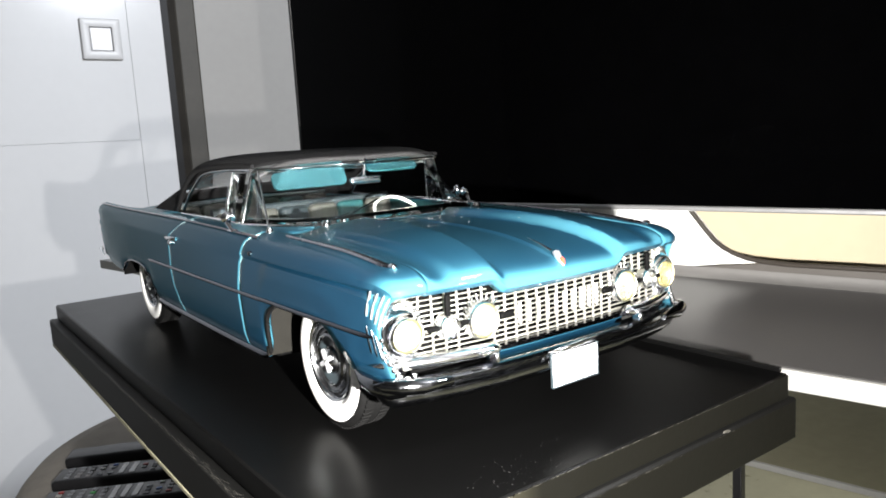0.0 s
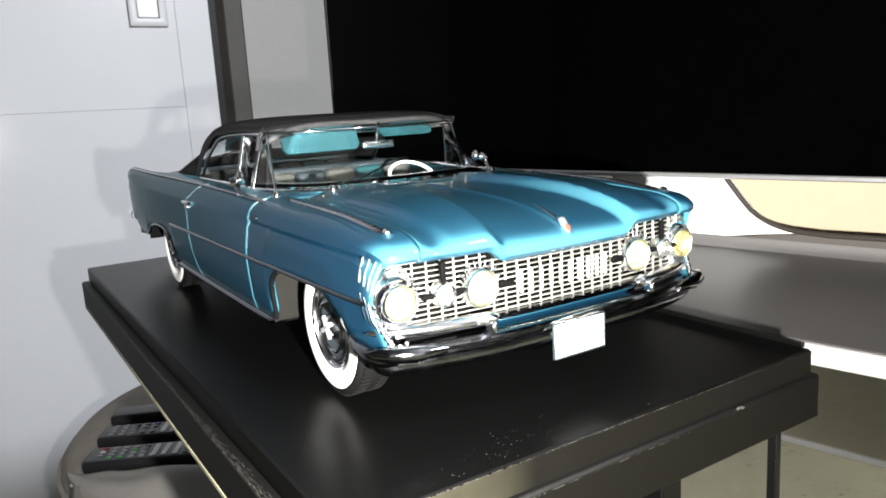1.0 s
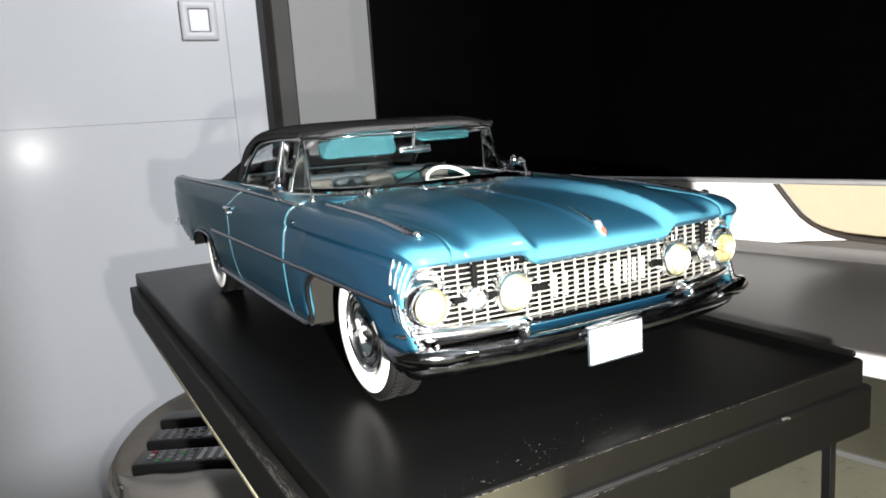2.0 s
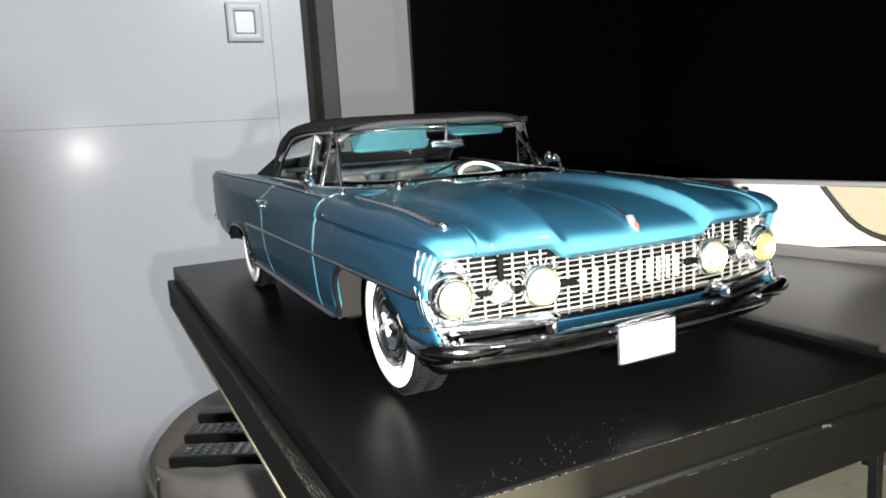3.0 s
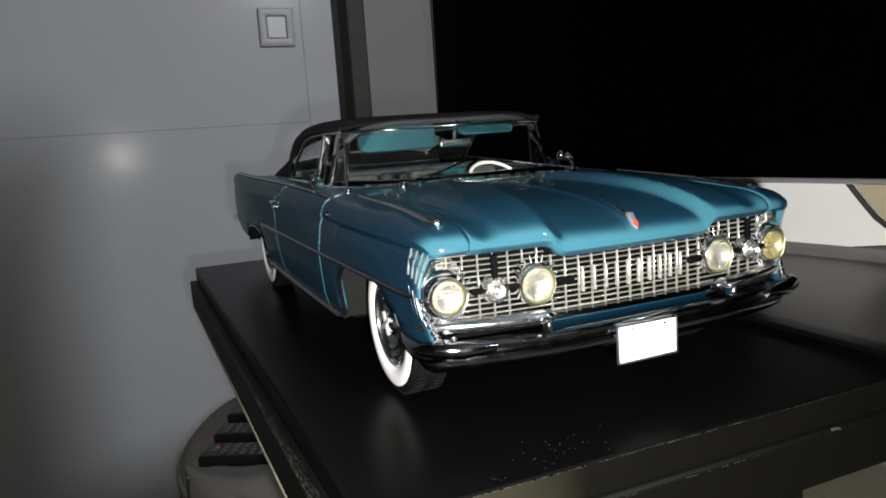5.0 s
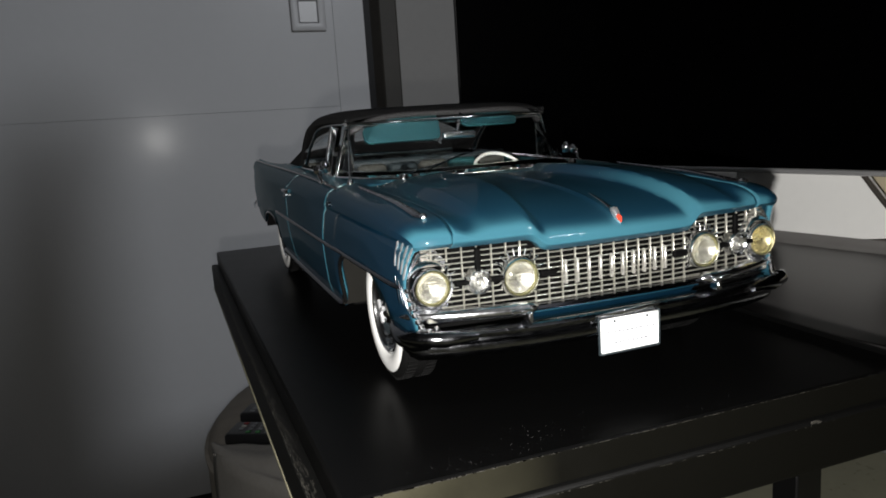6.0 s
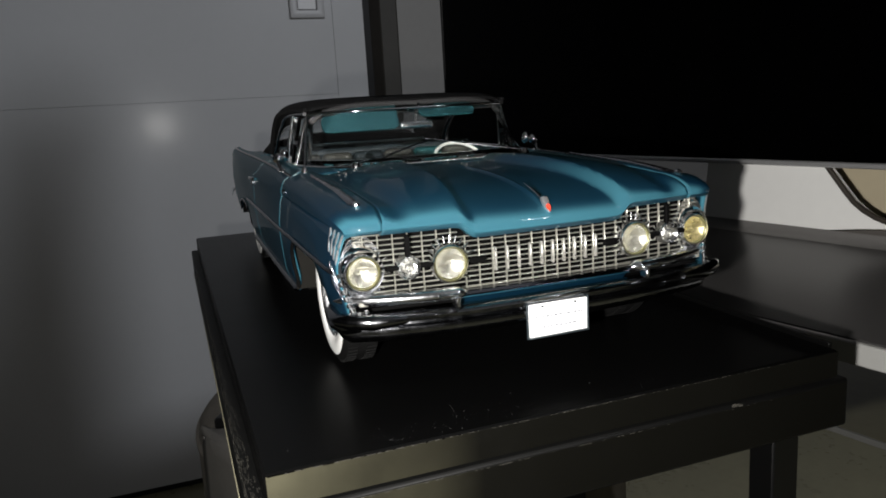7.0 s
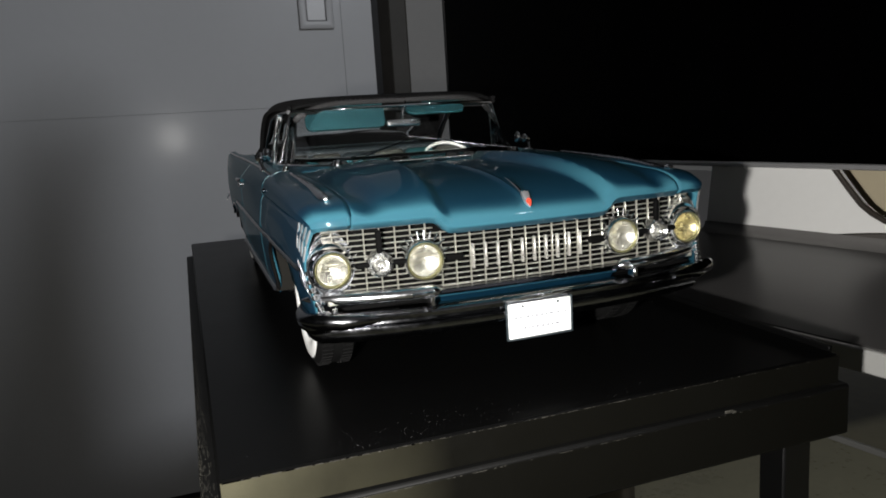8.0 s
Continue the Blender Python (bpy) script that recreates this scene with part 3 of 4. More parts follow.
def none(h):
    return 0.0


def front_cut(h):
    """The front door gap leans with height."""
    return lerp_keys([(0.2, 0.02), (0.5, 0.0), (0.75, 0.0), (0.88, -0.03), (0.97, -0.10)], h)


def rear_cut(h):
    return lerp_keys([(0.2, -0.16), (0.32, -0.10), (0.5, 0.0), (0.72, 0.02), (0.84, 0.0), (0.90, -0.06), (0.97, -0.20)], h)


NOSE_Y = -2.50


def nose_end(k):
    """The front edge of the fender at section point k."""
    if k >= 8:
        x = side_point(-2.70, int(k))[0] if k == int(k) else side_point(-2.70, int(k))[0] * (1 - k % 1) + side_point(-2.70, int(k) + 1)[0] * (k % 1)
        e = max(0.0, (x - 0.785) / 0.185)
        return x - 0.012 * e, -2.752 + 0.05 * e**3, 0.803 - 0.010 * e**4
    z = lerp_keys([(0, 0.43), (1, 0.455), (2, 0.50), (3, 0.56), (4, 0.63), (5, 0.70), (6, 0.755), (7, 0.782), (8, 0.793)], k)
    q = (z - 0.605) / 0.18
    return 0.972 - 0.038 * q * q, -2.635 - (0.07 if q > 0 else 0.075) * q * q, z


def nose_skin(k, f):
    """The rolled fender front: k along the section, f from the fender (0) to its front edge (1)."""
    i = min(13, int(k))
    g = k - i
    (xa, za), (xb, zb) = side_point(NOSE_Y, i), side_point(NOSE_Y, i + 1)
    x0, z0 = xa + (xb - xa) * g, za + (zb - za) * g
    x1, y1, z1 = nose_end(k)
    a = f * math.pi / 2
    r = 1 - math.cos(a)
    return x0 + (x1 - x0) * r, NOSE_Y + (y1 - NOSE_Y) * math.sin(a), z0 + (z1 - z0) * r


def fender_nose(sign):
    """The fender's front rolled round the outer lamp: swept forward at the crown and the foot, hollow between."""
    rows = [[nose_skin(k, f / 10) for k in range(15)] for f in range(11)]
    edge = rows[-1]
    for inset, back in ((0.006, -0.001), (0.014, 0.014), (0.018, 0.05)):
        row = []
        for k, (x, y, z) in enumerate(edge):
            d = Vector((0.87 - x, 0.605 - z)).normalized()
            w = min(1.0, max(0.0, (k - 7) / 2))
            dx, dz = d.x * inset * (1 - w), d.y * inset * (1 - w) - 1.9 * inset * w
            row.append((x + dx, y + back, z + dz))
        rows.append(row)
    return grid([[(sign * x, y, z) for x, y, z in r] for r in rows])


def welded(bm):
    bmesh.ops.remove_doubles(bm, verts=bm.verts, dist=1e-4)
    return bm


GAP = 0.006
for sign in (-1, 1):
    part("front_fender", welded(join(side_sheet(NOSE_Y, -1.12 - GAP, sign=sign, ylift=(none, front_cut)), fender_nose(sign))), PAINT, car, sharp=0.6, thick=0.012)
    for cut, y in ((front_cut, -1.12), (rear_cut, 0.20)):
        pts = []
        for k in range(4 if y < 0 else 0, 12):
            h = side_point(y, k)[1]
            x, z = side_point(y + cut(h), k)
            pts.append((sign * (x - 0.003), y + cut(h), z))
        part("door_gap", tube(pts, 0.0026, 6), GAP_EDGE, car, "thin pale line in the door gap")
    d = part("door", side_sheet(-1.12 + GAP, 0.20 - GAP, sign=sign, ylift=(front_cut, rear_cut)), PAINT, car, sharp=0.9, thick=0.012)
    part("rear_quarter", side_sheet(0.20 + GAP, 2.80, sign=sign, ylift=(rear_cut, none)), PAINT, car, sharp=0.9, thick=0.012)
    # door handle with push button
    hx = sign * 1.004
    part("door_handle", join(tube([(hx, 0.02, 0.835), (hx + sign * 0.022, 0.05, 0.838), (hx + sign * 0.022, 0.16, 0.838), (hx, 0.19, 0.835)], 0.013, 8),
                             lathe([(0.02, -0.01), (0.02, 0.012), (0.012, 0.018), (0, 0.018)], Matrix.Translation((hx, 0.15, 0.80)) @ Matrix.Rotation(sign * math.pi / 2, 4, "Y"), 12)), CHROME, d, "chrome handle")
    part("lock", lathe([(0.014, -0.01), (0.014, 0.006), (0.008, 0.01), (0, 0.01)], Matrix.Translation((sign * 0.978, -1.28, 0.845)) @ Matrix.Rotation(sign * math.pi / 2, 4, "Y"), 10), DARK_CHROME, car)

    # chrome mouldings along the side, the sill and the wheel openings
    def strip(y0, y1, z_of, r, proud=0.004, step=0.05):
        pts = []
        for y in steps_of(y0, y1, step):
            z = z_of(y)

            ks = [side_point(y, k) for k in range(9)]
            x = ks[0][0]
            for (xa, za), (xb, zb2) in zip(ks, ks[1:]):
                if za <= z <= zb2 and zb2 > za:
                    x = xa + (xb - xa) * (z - za) / (zb2 - za)
            pts.append((sign * (x + proud), y, z))
        return tube(pts, r, 6, taper=[0.4] + [1] * (len(pts) - 2) + [0.4])
    part("side_moulding", strip(-2.60, 0.80, lambda y: 0.612 + 0.004 * y, 0.0125), DARK_CHROME, car, "slim chrome side moulding")
    part("sill_moulding", strip(-1.38, 0.76, lambda y: lerp_keys(LOWER, y) + 0.018, 0.024, 0.0), DARK_CHROME, car, "chrome sill moulding")
    rim = [(sign * (side_point(y, 0)[0] + 0.004), y, lerp_keys(LOWER, y) + 0.006) for y in steps_of(-1.62, -1.385, 0.008)]
    for _ in range(10):
        rim = rim[:1] + [tuple((a + 2 * b + c) / 4 for a, b, c in zip(*q)) for q in zip(rim, rim[1:], rim[2:])] + rim[-1:]
    part("arch_moulding", tube(rim, 0.012, 6, taper=[0.3, 0.7] + [1] * (len(rim) - 4) + [0.6, 0.2]), RUBBER, car, "black arch beading")
    arch = [y for y in steps_of(0.78, 1.86, 0.03)]
    part("arch_moulding", tube([(sign * (side_point(y, 0)[0] + 0.002), y, lerp_keys(LOWER, y) + 0.004) for y in arch], 0.009, 6), DARK_CHROME, car)

    # chrome spear on the fender's crown
    def crown(y):
        x, z = side_point(y, 12)
        return x, z
    rows = []
    for y in steps_of(-2.56, -1.5, 0.05):
        f = (y + 2.56) / 1.06
        w, (cx, cz) = 0.026 * (1 - 0.8 * f) * min(1.0, 0.4 + f * 12), crown(y)
        rows.append([(sign * (cx + w * math.cos(a)), y, cz + 0.004 + 0.010 * math.sin(a)) for a in [2 * math.pi * k / 12 for k in range(12)]])
    part("fender_spear", grid(rows, closed=True, caps=True), SPEAR_CHROME, car, "flat tapered chrome fender spear")
    part("spear_tip", lathe([(0.0, 0.0), (0.012, 0.01), (0.017, 0.03), (0.012, 0.05), (0, 0.055)], Matrix.Translation((sign * crown(-2.56)[0], -2.555, crown(-2.56)[1] + 0.010)) @ Matrix.Rotation(math.pi / 2, 4, "X"), 12), CHROME, car)
    # quarter-panel crown strip along the fin
    fin = [(sign * (side_point(y, 10)[0]), y, side_point(y, 10)[1] + 0.006) for y in steps_of(-1.3, 2.74, 0.08)]
    part("fin_strip", tube(fin, 0.009, 6), DARK_CHROME, car, "thin chrome strip along the body crown")

    # four chrome louvres wrapped on the fender beside the lamps
    for j in range(4):
        for k0, k1 in ((4.05, 6.7), (1.7, 3.3)):
            pts = []
            for i in range(9):
                k = k0 + (k1 - k0) * i / 8
                x, y, z = nose_skin(k, (0.90, 0.68, 0.48, 0.29)[j])
                pts.append((sign * (x + 0.003), y, z))
            for _ in range(12):
                pts = pts[:1] + [tuple((a + 2 * b + c) / 4 for a, b, c in zip(*q)) for q in zip(pts, pts[1:], pts[2:])] + pts[-1:]
            part("louvre", tube(pts, 0.0056 if k0 > 4 else 0.004, 10, taper=[0.6] + [1] * 7 + [0.6]), HUB_METAL if k0 > 4 else DARK_CHROME, car, "small chrome louvre")
    # added chrome beads imitate highlights along the hollow front edge and the knuckle below it
    for i in range(7):
        x, y, z = nose_end(0.2 + i * 0.55)
        part("corner_glint", lathe([(0.0, -0.016), (0.012, -0.010), (0.016, 0.0), (0.012, 0.010), (0.0, 0.016)], Matrix.Translation((sign * (x - 0.010), y - 0.004, z)), 12), CHROME, car)
    for x, y, z, r in ((0.945, -2.715, 0.425, 0.020), (0.915, -2.745, 0.432, 0.018), (0.935, -2.735, 0.402, 0.022), (0.96, -2.70, 0.40, 0.017), (0.885, -2.755, 0.445, 0.014)):
        part("bumper_glint", lathe([(0.0, -r), (r * 0.7, -r * 0.7), (r, 0.0), (r * 0.7, r * 0.7), (0.0, r)], Matrix.Translation((sign * x, y, z)), 12), CHROME, car, "small chrome bead standing in for a highlight")

# ---- hood ----
CROWN = [(-2.80, 0.705), (-2.795, 0.750), (-2.78, 0.786), (-2.75, 0.815), (-2.69, 0.842), (-2.57, 0.872), (-2.40, 0.897), (-2.2, 0.917), (-2.0, 0.930), (-1.7, 0.940), (-1.44, 0.945)]


def hood_z(x, y, crown_y=None):
    """Hood: flat crown with a sunken middle between two ridges and a faint centre crease."""
    ax = abs(x)
    z = lerp_keys(CROWN, y if crown_y is None else crown_y)
    ridge = 0.395 - 0.12 * (y + 2.75) / 1.3
    q = min(1.0, max(0.0, (ax - ridge + 0.031) / 0.062))
    outer = 0.85 * q + 0.15 * q * q * (3 - 2 * q)
    swell = 0.058 * lerp_keys([(-2.8, 0.8), (-2.6, 1.0), (-2.3, 1.0), (-1.8, 0.9), (-1.44, 0.7)], y)
    z += outer * swell * (1 - 0.55 * max(0.0, ax - ridge - 0.03) / 0.45 - 0.45 * ((ax - ridge) / 0.45) ** 2 if ax > ridge else 1)
    z += 0.010 * math.exp(-(x / 0.016) ** 2)
    edge = lerp_keys(SIDE, max(y, NOSE_Y))[7]
    if y < NOSE_Y:
        r = 1 - math.cos(math.asin(min(1.0, (NOSE_Y - y) / 0.285)))
        edge += (0.803 - edge) * r
    f = min(1.0, max(0.0, (ax - 0.60) / 0.178))
    f = f * f * (3 - 2 * f)
    return z * (1 - f) + (edge + 0.001) * f


def fender_edge(y):
    """Where the fender's inner edge runs beside the hood: x and z."""
    if y >= NOSE_Y:
        return side_point(y, 14)
    x0, z0 = side_point(NOSE_Y, 14)
    x1, y1, z1 = nose_end(14)
    r = 1 - math.cos(math.asin(min(1.0, (NOSE_Y - y) / (NOSE_Y - y1))))
    return x0 + (x1 - x0) * r, z0 + (z1 - z0) * r


def to_fender(x, y, z):
    """Draws the outer strip of the hood up to the fender, leaving a fine seam."""
    ax = abs(x)
    if ax <= 0.60:
        return x, y, z
    xe, ze = fender_edge(y)
    f = min(1.0, (ax - 0.60) / 0.178)
    g = f**3 * (4 - 3 * f)
    return math.copysign(0.60 + f * (xe - 0.0045 - 0.60), x), y, z * (1 - g) + (ze - 0.002) * g


def hood_lip(x):
    """The front edge steps down between the inner lamps."""
    ax = abs(x)
    return 0.765 - 0.055 / (1 + math.exp((ax - 0.405) / 0.013))


def hood_y(x):
    """The nose is slightly bowed in plan."""
    return 0.05 * (abs(x) / 0.78) ** 2


xs = [-0.778 + 1.556 * k / 144 for k in range(145)]
rows = []
ROLL_Y, ROLL = -2.20, 0.59
for y in (-1.44, -1.6, -1.8, -2.0, -2.12):
    rows.append([to_fender(x, y + hood_y(x) * max(0, (-y - 2.2) / 0.58), hood_z(x, y)) for x in xs])
for t in (0.0, 0.12, 0.24, 0.36, 0.46, 0.55, 0.63, 0.70, 0.76, 0.81, 0.855, 0.895, 0.93, 0.958, 0.98, 0.992, 0.998):
    y = ROLL_Y - ROLL * t
    row = []
    for x in xs:
        lip = hood_lip(x) + 0.036
        high = hood_z(x, y, y * 0.35 + ROLL_Y * 0.65) - 0.03 * t
        row.append(to_fender(x, y + hood_y(x) * (-y - 2.2) / 0.58, lip + (high - lip) * (1 - t**2.3) ** (1 / 2.3)))
    rows.append(row)
for up, yy in ((0.032, -2.796), (0.026, -2.794), (0.004, -2.772), (0.0, -2.765), (0.0, -2.72)):
    rows.append([(math.copysign(min(abs(x), 0.60) + max(0.0, abs(x) - 0.60) * 1.06, x), yy + hood_y(x), hood_lip(x) + up) for x in xs])
part("hood", grid(rows), PAINT, car, "teal hood with two ridges and a sunken middle", sharp=0.4, thick=0.012)

specks = []
for k in range(80):
    y = -1.45 - abs(random.gauss(0, 0.22))
    x, r = random.uniform(-0.74, 0.74), random.uniform(0.0008, 0.002)
    if y < -2.2:
        continue
    z = hood_z(x, y)
    specks.append(box(x, x + r * random.uniform(1, 2.2), y, y + r, z - 0.001, z + r * 0.7))
tagged(part("dust_specks", join(*specks), WHITEWALL, car, "white dust specks on the hood"), kind="stuff")

# emblem at the nose
em = part("emblem", slab([(0, -0.052), (0.010, -0.030), (0.017, 0.008), (0.016, 0.036), (0.006, 0.030), (0, 0.040), (-0.006, 0.030), (-0.016, 0.036), (-0.017, 0.008), (-0.010, -0.030)], "y", -0.012, 0.006, 0.003), HUB_METAL, car, "small silver shield emblem with red enamel")
em.data.transform(Matrix.Translation(Vector((0, -2.735, 0.824)) * S) @ Matrix.Rotation(radians(-38), 4, "X"))
en = part("enamel", slab([(0, -0.049), (0.009, -0.032), (0.012, -0.018), (0, -0.006), (-0.012, -0.018), (-0.009, -0.032)], "y", -0.018, -0.0125), RED_ENAMEL, em, "red enamel field")
en.data.transform(Matrix.Translation(Vector((0, -2.735, 0.824)) * S) @ Matrix.Rotation(radians(-38), 4, "X"))
part("centre_spear", tube([(0, -2.69, 0.850), (0, -2.62, 0.876), (0, -2.52, 0.905)], 0.009, 8, taper=[1, 0.7, 0.2]), CHROME, car)

# ---- cowl, deck, trunk ----
rows = []
rows.append([(x, -1.437, hood_z(x * 0.97, -1.44) - 0.014) for x in [-0.80 + 1.6 * k / 20 for k in range(21)]])
for y, z in ((-1.36, 0.946), (-1.30, 0.950), (-1.20, 0.950), (-1.0, 0.945)):
    rows.append([(x, y + 0.16 * (abs(x) / 0.8) ** 2, z + 0.012 * (1 - (x / 0.8) ** 2)) for x in [-0.80 + 1.6 * k / 20 for k in range(21)]])
part("cowl", grid(rows), PAINT, car, sharp=0.9, thick=0.012)
rows = []
for y in steps_of(1.30, 2.78, 0.1):
    zi = lerp_keys(SIDE, y)[7]
    rows.append([(x, y, zi + 0.045 * (1 - (x / 0.745) ** 2) - (0.0 if y < 2.7 else (y - 2.7) * 0.5)) for x in [-0.745 + 1.49 * k / 20 for k in range(21)]])
part("trunk_lid", grid(rows), PAINT, car, sharp=0.9, thick=0.012)
part("tail_panel", box(-0.90, 0.90, 2.74, 2.80, 0.58, 0.86, 0.02), PAINT, car)
rb = [(-0.86, 2.66), (-0.84, 2.74), (-0.78, 2.80), (-0.5, 2.82), (0.5, 2.82), (0.78, 2.80), (0.84, 2.74), (0.86, 2.66)]
part("rear_bumper", tube([(x, y, 0.46) for x, y in rb], 0.055, 10, squash=1.2), CHROME, car, "chrome rear bumper")
for sign in (-1, 1):
    part("tail_lamp", lathe([(0.075, -0.05), (0.08, 0.02), (0.05, 0.06), (0.0, 0.075)], Matrix.Translation((sign * 0.78, 2.79, 0.60)) @ Matrix.Rotation(-math.pi / 2, 4, "X"), 20), TAIL_RED, car, "round red tail lamp")
    for zz, r in ((0.90, 0.055), (0.79, 0.06), (0.67, 0.055)):
        part("tail_scallop", lathe([(r, -0.03), (r, 0.03), (r * 0.8, 0.075), (r * 0.4, 0.10), (0.0, 0.107)], Matrix.Translation((sign * 0.875, 2.77, zz)) @ Matrix.Rotation(-math.pi / 2, 4, "X"), 16), PAINT if zz > 0.7 else CHROME, car, "rounded tail bezel")
    part("tail_ornament", tube([(sign * 1.0, 2.42, 0.50), (sign * 0.985, 2.62, 0.52), (sign * 0.955, 2.76, 0.53), (sign * 0.94, 2.82, 0.53)], 0.022, 8, taper=[0.2, 0.6, 1, 0.8]), CHROME, car, "chrome spear at the tail")

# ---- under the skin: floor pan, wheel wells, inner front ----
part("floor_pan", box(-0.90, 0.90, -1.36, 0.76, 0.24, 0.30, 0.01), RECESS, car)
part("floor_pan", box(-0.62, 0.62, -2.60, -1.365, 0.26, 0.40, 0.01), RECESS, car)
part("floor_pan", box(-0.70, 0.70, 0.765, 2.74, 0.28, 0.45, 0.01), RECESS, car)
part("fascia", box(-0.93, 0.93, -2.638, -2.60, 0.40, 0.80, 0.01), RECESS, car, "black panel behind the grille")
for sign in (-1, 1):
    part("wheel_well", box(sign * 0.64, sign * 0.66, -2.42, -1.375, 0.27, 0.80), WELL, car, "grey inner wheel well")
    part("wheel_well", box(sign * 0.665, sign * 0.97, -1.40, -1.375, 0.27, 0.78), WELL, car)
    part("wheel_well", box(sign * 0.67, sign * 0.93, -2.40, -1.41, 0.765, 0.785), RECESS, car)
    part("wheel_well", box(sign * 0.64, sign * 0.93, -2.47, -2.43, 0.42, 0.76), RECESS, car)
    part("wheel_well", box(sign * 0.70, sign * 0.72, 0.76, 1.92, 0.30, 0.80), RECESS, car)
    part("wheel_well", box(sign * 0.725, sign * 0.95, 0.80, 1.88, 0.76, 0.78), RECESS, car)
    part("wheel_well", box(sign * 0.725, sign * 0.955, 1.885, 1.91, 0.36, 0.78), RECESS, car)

# ---- grille ----
grille = part("grille", box(-0.90, 0.90, -2.70, -2.668, 0.455, 0.475, 0.004), GRILLE_METAL, car, "fine chrome lattice grille")


def nose(x):
    return 0.055 * (abs(x) / 0.9) ** 2


def lattice_bar(x0, x1, z, n=16):
    """One flat horizontal bar of the lattice, bowed like the nose."""
    rows = []
    for i in range(n + 1):
        x = x0 + (x1 - x0) * i / n
        y = -2.708 + nose(x)
        rows.append([(x, y - 0.006, z - 0.0018), (x, y - 0.0072, z), (x, y - 0.006, z + 0.0018), (x, y + 0.004, z + 0.0026), (x, y + 0.004, z - 0.0026)])
    return grid(rows, closed=True, caps=True)


for k in range(11):
    part("bar", lattice_bar(-0.90, 0.90, 0.481 + k * 0.0232), GRILLE_METAL, grille)
for sign in (-1, 1):
    part("bar", lattice_bar(sign * 0.43, sign * 0.90, 0.7362, 8), GRILLE_METAL, grille)
    part("bar", lattice_bar(sign * 0.45, sign * 0.90, 0.7594, 8), GRILLE_METAL, grille)
for k in range(-13, 14):
    x = k * 0.066
    low = 0.70 if abs(abs(x) - 0.483) < 0.07 or abs(x) > 0.79 else 0.462
    high = 0.762 if abs(x) > 0.42 else 0.72
    part("upright", box(x - 0.0019, x + 0.0019, -2.7185 + nose(x), -2.704 + nose(x), low, high, 0.0015), GRILLE_METAL, grille)
for k in range(10):
    x = -0.262 + k * 0.0582
    part("badge_bar", box(x - 0.0055, x + 0.0055, -2.748 + nose(x), -2.728 + nose(x), 0.545, 0.655, 0.003), BADGE, grille, "plain raised badge block")

# ---- headlamps, parking lamps, chrome fans ----
FACE = Matrix.Rotation(math.pi / 2, 4, "X")


def headlamp(x, y, z, glass_kind, size):
    m = Matrix.Translation((x, y, z)) @ FACE @ Matrix.Diagonal((size, size, 1, 1))
    h = part("headlamp", lathe([(0.104, -0.07), (0.106, 0.0), (0.102, 0.016), (0.097, 0.020), (0.094, 0.008), (0.094, -0.03)], m, 40, cap=False), CHROME, car, "round headlamp with chrome bezel and yellowed rim")
    part("rim", lathe([(0.0935, -0.01), (0.0935, 0.010), (0.090, 0.014), (0.086, 0.011), (0.084, -0.005)], m, 40, cap=False), LENS_RIM, h, "yellowed lens rim")
    # faceted reflector dish
    dish = lathe([(0.083, 0.004)] + [(0.083 * q, 0.004 - 0.030 * (1 - q * q)) for q in (0.9, 0.78, 0.65, 0.5, 0.36, 0.22, 0.1, 0.0)], m, 24, cap=False)
    for v in dish.verts:
        if (v.co - m.translation).length < 0.068:
            v.co.y += random.uniform(-0.0022, 0.0022)
    part("reflector", dish, REFLECTOR, h, sharp=1)
    lens = part("lens", lathe([(0.083, 0.002), (0.083, 0.006), (0.06, 0.018), (0.035, 0.025), (0.0, 0.028), (0.0, 0.022), (0.035, 0.019), (0.06, 0.012), (0.083, 0.002)], m, 32, cap=False), glass_kind, h, "yellow glass lens" if glass_kind is LENS_YELLOW else "clear glass lens")
    lens.visible_shadow = False
    return h


